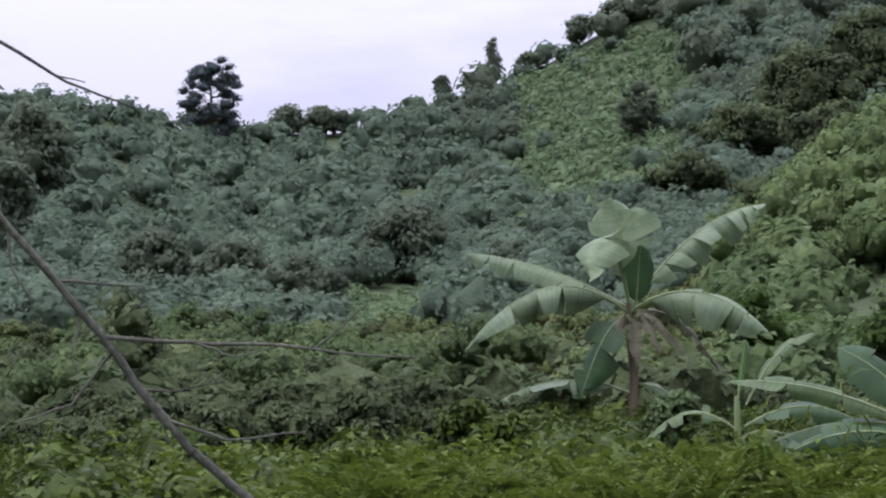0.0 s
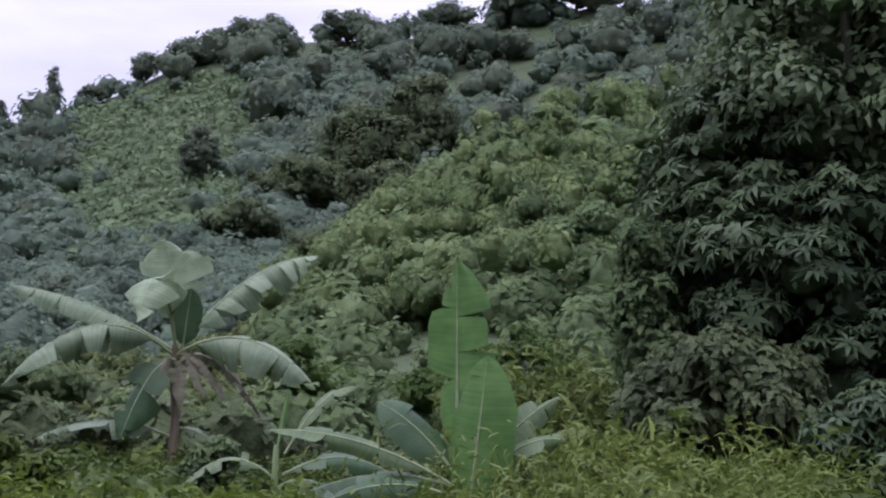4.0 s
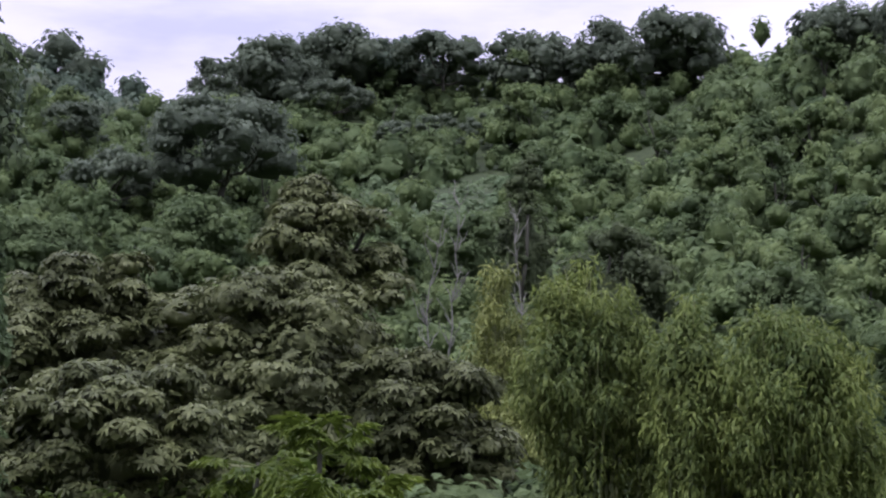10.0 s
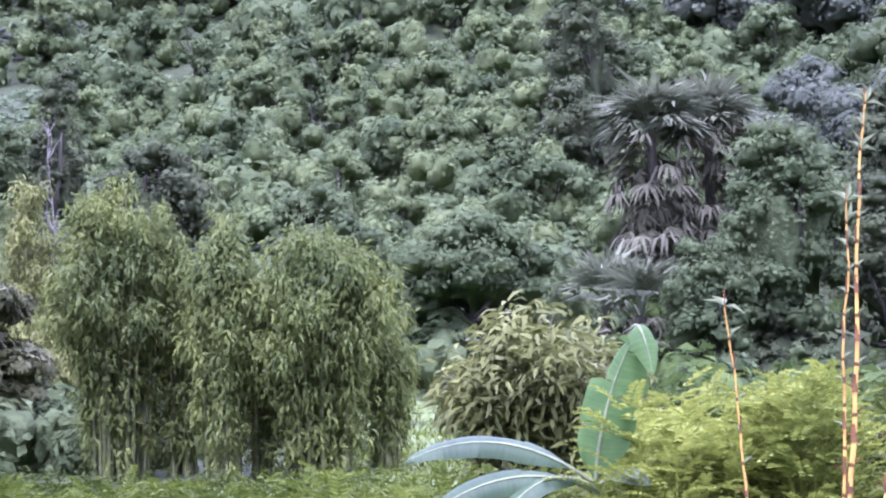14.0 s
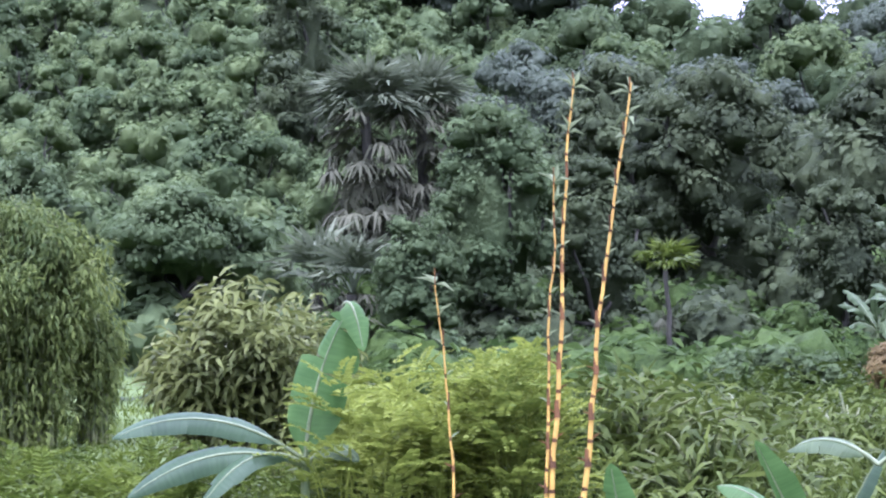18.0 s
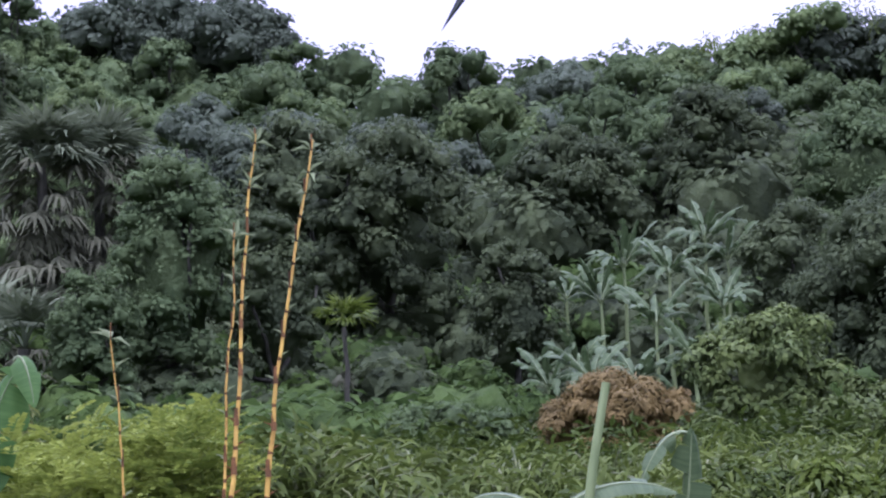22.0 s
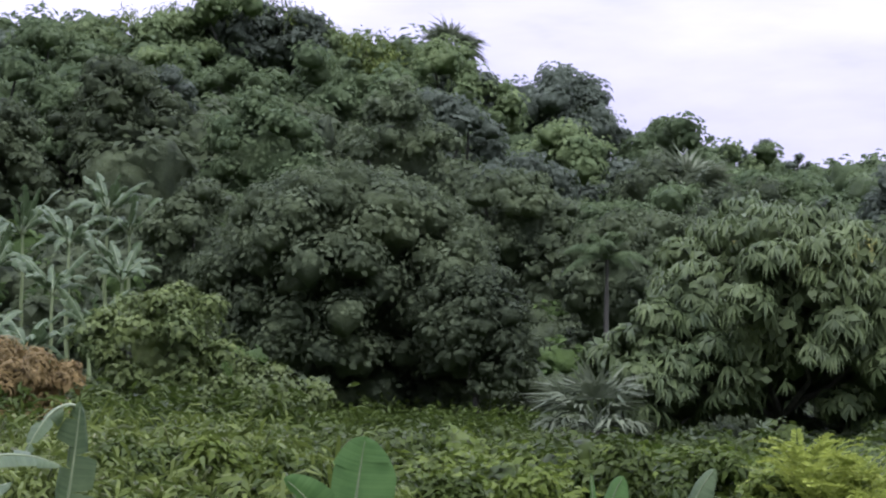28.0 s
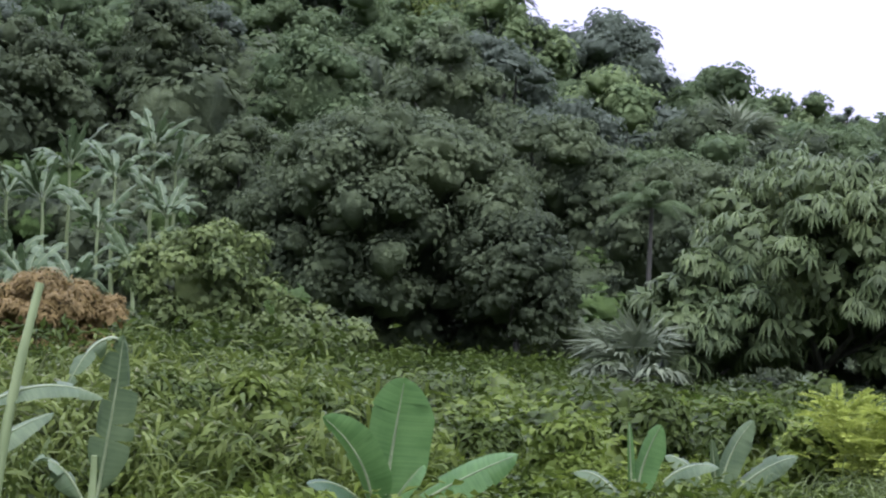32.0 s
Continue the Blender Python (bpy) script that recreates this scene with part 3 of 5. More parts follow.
# the big trees at the foot of the hills: heading, distance, rise of the top, half width
for az, d, top, half, label, mat, lobes, leaf, count in (
        (46.7, 50, 9.5, 5.3, "huge dark rounded tree beside the bananas", "dark", 125, 0.24, 330),
        (51.0, 47, 6.4, 2.4, "dark rounded tree beside a huge one", "dark", 40, 0.24, 300),
        (41.6, 60, 9.3, 2.2, DARK, "dark", 30, 0.26, 260),
        (28.4, 72, 12.3, 3.0, DARK, "dark", 46, 0.32, 300),
        (25.6, 80, 12.6, 2.4, DARK, "dark", 34, 0.3, 260),
        (32.6, 60, 8.2, 1.9, DARK, "dark", 26, 0.28, 240),
        (24.6, 62, 9.3, 1.9, DARK, "dark", 26, 0.28, 240),
        (21.3, 60, 11.4, 2.5, "rounded green tree at the foot of the hill", "mid", 38, 0.28, 260),
        (18.6, 56, 7.8, 1.9, "rounded green tree at the foot of the hill", "mid", 26, 0.26, 240),
        (34.8, 85, 11.7, 2.9, DARK, "dark", 36, 0.34, 280),
        (39.2, 90, 12.9, 2.4, DARK, "dark", 32, 0.34, 280),
        (44.0, 82, 12.0, 2.4, ROUND, "mid", 32, 0.32, 260),
        (48.5, 88, 12.3, 2.2, ROUND, "dark", 30, 0.32, 260),
        (52.3, 78, 9.6, 2.4, ROUND, "dark", 30, 0.3, 260),
        (55.6, 64, 8.0, 2.2, DARK, "dark", 30, 0.28, 260),
        (57.2, 100, 9.9, 2.2, ROUND, "dark", 26, 0.34, 240),
        (60.6, 110, 9.3, 2.4, ROUND, "mid", 26, 0.36, 240),
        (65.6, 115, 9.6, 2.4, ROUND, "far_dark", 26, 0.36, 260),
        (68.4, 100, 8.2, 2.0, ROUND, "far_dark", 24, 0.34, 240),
        (70.0, 48, 8.0, 3.4, "dark glossy tree beside a mango tree", "dark", 40, 0.3, 260),
        (67.2, 58, 7.4, 2.2, "dark glossy tree beside a mango tree", "dark", 30, 0.3, 240),
        (14.9, 98, 16.4, 1.7, "tall dark tree rising from the thicket", "dark", 34, 0.36, 260),
        (14.8, 92, 12.8, 1.9, "tall dark tree rising from the thicket", "dark", 24, 0.34, 240),
        (-2.5, 84, 13.2, 1.2, "dark green tree at the foot of the thicket", "dark", 28, 0.32, 260),
        (0.6, 70, 10.9, 2.5, "dark green tree at the foot of the thicket", "dark", 30, 0.28, 280),
        (6.2, 68, 9.6, 2.3, "grey green tree behind the bamboo", "mid", 28, 0.28, 260)):
    tree(az, d, top, half, label, mat, lobes=int(lobes * 1.7), leaf=leaf * 0.75, count=110, lobe=0.25 if half < 5 else 0.18)

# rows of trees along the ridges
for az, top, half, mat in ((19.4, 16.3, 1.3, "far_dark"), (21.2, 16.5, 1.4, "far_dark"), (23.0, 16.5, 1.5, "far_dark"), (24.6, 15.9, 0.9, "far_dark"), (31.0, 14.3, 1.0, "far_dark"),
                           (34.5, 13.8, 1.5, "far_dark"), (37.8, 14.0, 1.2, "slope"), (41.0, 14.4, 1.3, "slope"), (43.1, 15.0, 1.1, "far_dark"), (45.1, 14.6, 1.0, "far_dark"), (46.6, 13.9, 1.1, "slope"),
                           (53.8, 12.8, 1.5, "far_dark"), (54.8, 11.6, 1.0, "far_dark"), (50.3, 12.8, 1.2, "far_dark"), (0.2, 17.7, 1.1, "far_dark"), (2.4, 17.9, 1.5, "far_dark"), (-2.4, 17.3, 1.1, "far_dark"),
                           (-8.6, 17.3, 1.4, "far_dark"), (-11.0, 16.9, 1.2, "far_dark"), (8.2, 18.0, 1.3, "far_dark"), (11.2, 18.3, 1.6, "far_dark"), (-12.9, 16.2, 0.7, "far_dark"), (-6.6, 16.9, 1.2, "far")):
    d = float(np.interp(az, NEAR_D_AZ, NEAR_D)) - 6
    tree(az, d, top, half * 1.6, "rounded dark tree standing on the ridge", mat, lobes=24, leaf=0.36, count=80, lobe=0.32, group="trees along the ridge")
for az, d, top, half in ((-12.6, 118, 15.0, 2.9), (-16.4, 122, 13.0, 1.9), (-17.6, 140, 14.4, 1.6), (-5.3, 158, 17.1, 1.9), (-5.6, 145, 14.3, 2.1), (-9.0, 155, 15.4, 1.6), (-2.7, 150, 14.6, 1.5)):
    tree(az, d, top, half, UMB, "far_dark", lobes=30, leaf=0.34, count=110, squat=0.62, bare=0.3, fill=0, lobe=0.34, dome=False)
for az, d, top, half in ((11.0, 62, 8.5, 3.0), (-22.0, 110, 12.2, 2.0), (-13.5, 100, 11.6, 2.4), (-8.0, 95, 11.2, 2.2), (-18.5, 95, 10.8, 2.2), (-4.2, 92, 11.2, 1.7)):
    tree(az, d, top, half, "flat topped green tree with layered foliage", "mid", lobes=40, leaf=0.22, count=110, squat=0.6, bare=0.2, lobe=0.28, dome=False)

# trees standing in the thicket and in the forest below the ridge
spots = []
for k in range(400):
    az = rng.uniform(-36, 60)
    d = rng.uniform(72, float(np.interp(az, NEAR_D_AZ, NEAR_D)) - 6)
    if -9.5 < az < -2.5 and 110 < d < 146 or 12 < az < 20 and d < 82 or 24 < az < 54 and d < 92 or 33 < az < 40.5 and d < 70 or len(spots) > 150:
        continue
    if any(abs(az - a) * 1.6 < 2.0 and abs(d - e) < 9 for a, e in spots):
        continue
    spots.append((az, d))
    here = math.degrees(math.atan2(float(at(az, d)[2]) - EYE.z, d))
    if az < 22:
        mat = ("slope", "mid", "slope", "mid", "slope", "mid")[k % 6]
        grow, wide = rng.uniform(3.5, 6.5), rng.uniform(1.8, 3.2)
        label = "leafy green tree standing in the hillside thicket"
    else:
        # beyond 96 m lighter leaves are picked: haze put into the colour
        mat = ("dark", "dark", "mid", "dark", "far_dark")[k % 5] if d < 96 else ("mid", "slope", "mid", "far_dark")[k % 4]
        grow, wide = rng.uniform(5.0, 8.5), rng.uniform(2.6, 4.4)
        label = "dark rounded tree in the hillside forest"
    tree(az, d, here + math.degrees(math.atan(grow / d)), math.degrees(math.atan(wide / d)), label, mat, group="trees in the hillside woods", lobes=17, leaf=0.18 + d * 0.001, count=80, lobe=0.34, limbs=3, fill=0)

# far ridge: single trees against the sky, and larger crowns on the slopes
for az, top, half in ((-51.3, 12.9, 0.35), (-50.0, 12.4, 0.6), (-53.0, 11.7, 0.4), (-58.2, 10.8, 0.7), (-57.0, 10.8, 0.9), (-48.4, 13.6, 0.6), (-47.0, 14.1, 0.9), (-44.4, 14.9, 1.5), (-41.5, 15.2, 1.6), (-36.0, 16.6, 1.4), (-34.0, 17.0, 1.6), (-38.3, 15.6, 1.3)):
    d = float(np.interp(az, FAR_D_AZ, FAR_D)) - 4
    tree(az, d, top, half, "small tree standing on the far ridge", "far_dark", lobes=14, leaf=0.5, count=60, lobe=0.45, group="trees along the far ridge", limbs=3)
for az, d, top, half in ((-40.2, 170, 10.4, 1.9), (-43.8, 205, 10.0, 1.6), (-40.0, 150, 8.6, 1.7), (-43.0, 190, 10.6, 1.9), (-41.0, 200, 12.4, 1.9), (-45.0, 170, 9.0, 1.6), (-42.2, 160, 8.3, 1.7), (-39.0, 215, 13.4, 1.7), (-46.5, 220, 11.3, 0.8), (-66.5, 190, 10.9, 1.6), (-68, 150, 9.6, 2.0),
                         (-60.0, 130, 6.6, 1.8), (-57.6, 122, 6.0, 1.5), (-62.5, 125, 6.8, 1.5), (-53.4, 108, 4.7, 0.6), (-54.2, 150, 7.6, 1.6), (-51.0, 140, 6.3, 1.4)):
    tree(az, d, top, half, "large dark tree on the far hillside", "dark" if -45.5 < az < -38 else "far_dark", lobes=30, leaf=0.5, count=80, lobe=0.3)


def pine():
    az, d = -60.7, 270
    x, y, z = at(az, d)
    h = top_of(az, d, 12.25)
    ob = thing("pine_tree", x, y, z, "tall dark pine standing alone on the ridge", "tree")
    t = Bag()
    tube(t, bend((0, 0, -0.5), (0.3, 0, h * 0.95), 8, 0.02), 0.35, 0.08, 8)
    trunk = part("trunk", t, "bark", ob, smooth=True)
    crown = Bag()
    for k in range(84):
        zz = h * rng.uniform(0.20, 0.97)
        reach = 4.9 * (1 - 0.45 * abs(zz / h - 0.6) * 2) * rng.uniform(0.35, 1.0)
        q = rng.uniform(0, 6.28)
        tip = np.array((reach * math.cos(q), reach * math.sin(q), zz))
        b = Bag()
        tube(b, bend((0.1, 0, zz - 0.8), tip, 5, 0.08), 0.08, 0.03, 5)
        part("branch", b, "bark", trunk, smooth=True)
        puffs(crown, tip, np.array((1.3, 1.3, 0.85)) * rng.uniform(0.6, 1.15), 60, 0.5, 0.2, DIAMOND, -0.2, core=0.6)
    part("crown", crown, "pine", ob)


pine()

# ---- nearer trees ----
tree(-26.2, 24.5, 14.6, 6.4, "tall tree covered in dark climbing vines", "vine", lobes=135, leaf=0.23, count=40, aspect=0.3, shape=LEAF, lobe=0.3, whorl=7, fill=0.36, limbs=9)
tree(-24.6, 24, 19.8, 6.0, "tall tree top hung with leafy creepers", "creeper", lobes=115, leaf=0.17, count=150, aspect=0.5, shape=LEAF, lobe=0.28, bare=0.40, fill=0.36, limbs=7)
tree(-20.4, 22.5, 11.5, 1.3, "column of hanging vines with heart shaped leaves", "mid", name="climbing_vine", category="vine", lobes=26, leaf=0.15, count=60, aspect=0.75, shape=LEAF, lobe=0.6, limbs=2)
tree(-31.6, 23, 8.8, 1.5, "column of hanging vines with pale leaves", "mid", name="climbing_vine", category="vine", lobes=26, leaf=0.14, count=60, aspect=0.7, shape=LEAF, lobe=0.6, limbs=2)
tree(-29.0, 22, 5.2, 3.6, "leafy shrub under the vine covered tree", "dark", name="shrub", category="shrub", lobes=34, leaf=0.18, count=130, shape=LEAF, lobe=0.34)
tree(-23.0, 20, 3.8, 3.6, "broad leaved shrub under the vine covered tree", "vine", name="shrub", category="shrub", lobes=34, leaf=0.2, count=26, whorl=6, aspect=0.35, shape=LEAF, lobe=0.34)
for az, d, top, half in ((-9.6, 38, 11.9, 3.6), (-11.0, 35, 9.0, 5.0), (-17.0, 36, 9.8, 3.8), (-6.2, 34, 6.6, 3.8), (-15.2, 31, 6.0, 5.4), (-13.4, 37, 8.8, 3.2)):
    tree(az, d, top, half, "broad tree with drooping bronze green leaf whorls", "brown", lobes=110, leaf=0.20, count=34, whorl=8, aspect=0.30, shape=DIAMOND, lobe=0.23, squat=0.65, loose=0.15, droop=0.3, limbs=8, fill=0.36)
tree(60.8, 36, 8.3, 4.9, "rounded mango tree with yellow tipped leaf clusters", "mango", name="mango_tree", lobes=96, leaf=0.36, count=44, whorl=8, aspect=0.15, shape=DIAMOND, bare=0.0, lobe=0.25, droop=1.3, fill=0.36, limbs=8, round_=1.0, loose=0.1)
tree(64.4, 36, 6.0, 3.2, "low side of a mango tree with drooping leaves", "mango", name="mango_tree", lobes=44, leaf=0.36, count=40, whorl=8, aspect=0.15, shape=DIAMOND, bare=0.0, lobe=0.28, droop=1.3, fill=0.6, round_=1.0, loose=0.2)
tree(57.2, 35, 5.0, 2.9, "low side of a mango tree with drooping leaves", "mango", name="mango_tree", lobes=40, leaf=0.36, count=40, whorl=8, aspect=0.15, shape=DIAMOND, bare=0.0, lobe=0.28, droop=1.3, fill=0.6, round_=1.0, loose=0.2)
tree(40.6, 34, 5.6, 2.7, "yellow green shrub beside a rusty one", "yellow", name="shrub", category="shrub", lobes=44, leaf=0.15, count=110, shape=LEAF, lobe=0.26, loose=0.25)
tree(43.6, 32, 3.0, 3.0, "yellow green shrub beside a dark tree", "yellow", name="shrub", category="shrub", lobes=34, leaf=0.15, count=110, shape=LEAF, lobe=0.3, loose=0.3)
tree(35.7, 30, 3.7, 2.7, "rusty brown withered shrub with fine twigs", "rust", name="shrub", category="shrub", lobes=60, leaf=0.13, count=150, aspect=0.2, shape=BLADE, lobe=0.26, squat=0.7, loose=0.2)


# ---- bamboo ----
def bamboo(az, d, top, half, label, mat="bamboo", culms=34, leaf=0.26, count=300, lean=0.5, name="bamboo_clump", low=0.05, shape=DIAMOND, plume=0.0):
    """Arching culms in a clump, each hung with plumes of narrow leaves; the outer ones are shorter and lean out."""
    x, y, z = at(az, d)
    h, r = top_of(az, d, top), d * math.tan(radians(half))
    ob = thing(name, x, y, z, label, "bamboo")
    fol = Bag()
    plume = plume or leaf * 1.5
    for k in range(culms):
        q, s = rng.uniform(0, 6.28), math.sqrt(rng.uniform(0, 1))
        foot = np.array((math.cos(q), math.sin(q), 0)) * r * 0.45 * s
        hh = h * rng.uniform(0.82, 1.03) * (1 - 0.36 * s ** 2.2)
        tip = foot + np.array((math.cos(q), math.sin(q), 0)) * r * lean * s + np.array((0, 0, hh))
        ctrl = foot + np.array((0, 0, hh * 0.85))
        t = np.linspace(0, 1, 9)[:, None]
        path = (1 - t) ** 2 * foot + 2 * t * (1 - t) * ctrl + t ** 2 * tip
        path[0, 2] = -0.15
        b = Bag()
        tube(b, path, 0.035, 0.008, 6)
        part("culm", b, "culm_green", ob, smooth=True)
        sprays = max(6, count // 26)
        s = np.sort(rng.beta(1.25, 0.8, sprays) * (1 - low) + low)
        i = np.minimum((s * 8).astype(int), 7)
        base = path[i] + (path[i + 1] - path[i]) * (s * 8 - i)[:, None]
        out = unit(rng.normal(size=(sprays, 3)) * np.array((1, 1, 0.25)))
        far = rng.uniform(0.1, 1.0, sprays) ** 0.8 * min(r * 0.34, 0.9)
        hub = base + out * far[:, None] - np.array((0, 0, 1)) * (far * 0.35)[:, None]
        per = count // sprays
        down = rng.uniform(-0.5, 1.0, sprays * per)
        wide = plume * 0.55 * np.sqrt(np.clip(1 - (down - 0.1) ** 2, 0.05, 1))
        side = unit(rng.normal(size=(sprays * per, 3)) * np.array((1, 1, 0.15)))
        pos = np.repeat(hub, per, 0) + side * (wide * rng.uniform(0.5, 1.0, sprays * per))[:, None] - np.array((0, 0, plume)) * down[:, None]
        axis = unit(side * (1.0 if shape is BLADE else 0.55) + rng.normal(scale=0.35, size=pos.shape) - np.array((0, 0, 0.5 if shape is BLADE else 1.0)) * (0.3 + 0.7 * (down > 0))[:, None])
        face = unit(side + np.array((0, 0, 0.6)) + rng.normal(scale=0.3, size=pos.shape))
        soft = unit(pos * np.array((1, 1, 0)) / max(r, 0.1) * 0.6 + side * 0.6 + np.array((0, 0, 0.8)) - np.array((0, 0, 0.7)) * np.clip(down, 0, 1)[:, None])
        leaves(fol, shape, pos, axis, face, leaf * rng.uniform(0.6, 1.3, len(pos)), leaf * 0.24, soft + rng.normal(scale=0.2, size=pos.shape))
    part("foliage", fol, mat, ob)
    return ob


M["culm_green"] = rough_stuff("green_culm", (0.06, 0.09, 0.03), (0.20, 0.22, 0.08), 8.0, 0.5, 0.1)
bamboo(-0.4, 30, 9.5, 2.1, "tall yellow green bamboo clump with hanging sprays", culms=60, count=520, leaf=0.17, lean=0.6)
bamboo(2.8, 28, 8.6, 1.15, "narrow bamboo clump with dense leafy columns", culms=34, count=520, leaf=0.17, lean=0.5)
bamboo(6.0, 28, 8.2, 2.5, "broad yellow bamboo clump with arching tops", culms=64, count=520, leaf=0.17, lean=0.7)
bamboo(1.5, 30, 7.0, 1.0, "low bamboo columns between taller clumps", culms=20, count=400, leaf=0.17)
bamboo(4.1, 29, 6.2, 0.9, "low bamboo columns between taller clumps", culms=16, count=400, leaf=0.17)
bamboo(8.1, 29, 5.0, 1.2, "low side of a yellow bamboo clump", culms=20, count=330, leaf=0.17)
bamboo(-3.4, 56, 9.8, 1.1, "slim light green bamboo clump", "bamboo_pale", culms=24, count=360, leaf=0.24)
bamboo(-4.6, 50, 7.0, 1.7, "light green bamboo clump beside a bronze tree", "bamboo_pale", culms=30, count=360, leaf=0.24)
bamboo(-2.4, 40, 5.0, 2.4, "low light green bamboo beneath tall clumps", "bamboo_pale", culms=36, count=360, leaf=0.24)
for az, top, half in ((44.2, 15.2, 0.9), (46.9, 14.4, 1.0), (48.2, 14.0, 0.9), (40.2, 14.9, 0.9)):
    bamboo(az, 116, top, half, "airy bamboo clump on the ridge top", "bamboo_green", culms=14, count=90, leaf=0.45, lean=1.1)
bamboo(12.9, 21, 5.5, 2.4, "leafy bamboo bush with large drooping leaves", "bamboo_pale", culms=50, leaf=0.23, count=150, lean=0.8, shape=BLADE)
bamboo(15.0, 22, 4.6, 1.5, "leafy bamboo bush with large drooping leaves", "bamboo_pale", culms=30, leaf=0.23, count=150, lean=0.8, shape=BLADE)
bamboo(-33.0, 19, 1.6, 2.6, "low bamboo bush with yellow green leaves", "bamboo_green", culms=34, leaf=0.24, count=90, lean=0.9, shape=BLADE)
bamboo(-35.0, 30, 4.4, 2.6, "tangled bamboo bush behind banana leaves", "bamboo_green", culms=30, leaf=0.24, count=110, lean=0.9, shape=BLADE)
bamboo(24.2, 15, 2.4, 4.0, "bamboo bush around the yellow culms", "bamboo_green", culms=44, leaf=0.22, count=90, lean=0.9, shape=BLADE)


# ---- bananas ----
def banana_material(name, dark, light, vein):
    m, N, L = material(name)
    out, uv, sep = N("ShaderNodeOutputMaterial"), N("ShaderNodeTexCoord"), N("ShaderNodeMapping")
    L(uv.outputs["UV"], sep.inputs["Vector"])
    sep.inputs["Scale"].default_value = (0.6, 55.0, 1.0)
    n1 = N("ShaderNodeTexNoise")
    n1.inputs["Scale"].default_value, n1.inputs["Detail"].default_value = 1.0, 3.0
    L(sep.outputs["Vector"], n1.inputs["Vector"])
    n2 = N("ShaderNodeTexNoise")
    n2.inputs["Scale"].default_value, n2.inputs["Detail"].default_value = 3.5, 4.0
    L(uv.outputs["Object"], n2.inputs["Vector"])
    add = N("ShaderNodeMath")
    add.operation = "MULTIPLY_ADD"
    L(n1.outputs["Fac"], add.inputs[0])
    add.inputs[1].default_value = 0.6
    L(n2.outputs["Fac"], add.inputs[2])
    r = N("ShaderNodeMapRange")
    r.inputs["From Min"].default_value, r.inputs["From Max"].default_value = 0.55, 1.1
    L(add.outputs[0], r.inputs["Value"])
    mix = N("ShaderNodeMix")
    mix.data_type = "RGBA"
    mix.inputs[6].default_value, mix.inputs[7].default_value = (*dark, 1), (*light, 1)
    L(r.outputs["Result"], mix.inputs[0])
    p, tr, ms, bp = N("ShaderNodeBsdfPrincipled"), N("ShaderNodeBsdfTranslucent"), N("ShaderNodeMixShader"), N("ShaderNodeBump")
    bp.inputs["Strength"].default_value, bp.inputs["Distance"].default_value = 0.35, 0.01
    L(n1.outputs["Fac"], bp.inputs["Height"])
    L(bp.outputs["Normal"], p.inputs["Normal"])
    L(mix.outputs[2], p.inputs["Base Color"])
    L(mix.outputs[2], tr.inputs["Color"])
    p.inputs["Roughness"].default_value = 0.5
    p.inputs["Specular IOR Level"].default_value = 0.2
    ms.inputs[0].default_value = vein
    L(p.outputs[0], ms.inputs[1])
    L(tr.outputs[0], ms.inputs[2])
    L(ms.outputs[0], out.inputs["Surface"])
    return m


M["banana"] = banana_material("banana_leaf", (0.092, 0.138, 0.07), (0.21, 0.27, 0.155), 0.3)
M["banana_pale"] = banana_material("pale_banana_leaf", (0.11, 0.16, 0.08), (0.25, 0.32, 0.18), 0.3)
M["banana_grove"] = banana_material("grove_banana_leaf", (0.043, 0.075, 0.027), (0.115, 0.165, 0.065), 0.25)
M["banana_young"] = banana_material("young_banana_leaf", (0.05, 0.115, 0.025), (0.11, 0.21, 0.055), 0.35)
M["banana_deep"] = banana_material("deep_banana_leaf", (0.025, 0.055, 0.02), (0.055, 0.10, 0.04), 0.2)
# leaf hanging against the sky, its backlit dark put into the colour
M["banana_shade"] = banana_material("silhouette_dark_leaf", (0.014, 0.020, 0.014), (0.035, 0.048, 0.034), 0.05)
M["banana_dead"] = banana_material("dead_banana_leaf", (0.08, 0.078, 0.042), (0.20, 0.19, 0.115), 0.15)
M["midrib"] = rough_stuff("leaf_midrib", (0.10, 0.14, 0.055), (0.20, 0.25, 0.11), 20.0, 0.5, 0.05)
M["stem"] = rough_stuff("banana_stem", (0.06, 0.045, 0.025), (0.16, 0.135, 0.07), 7.0, 0.6, 0.2, (1, 1, 0.2))
M["stem_green"] = rough_stuff("green_stem", (0.12, 0.17, 0.06), (0.24, 0.30, 0.12), 9.0, 0.5, 0.1, (1, 1, 0.2))


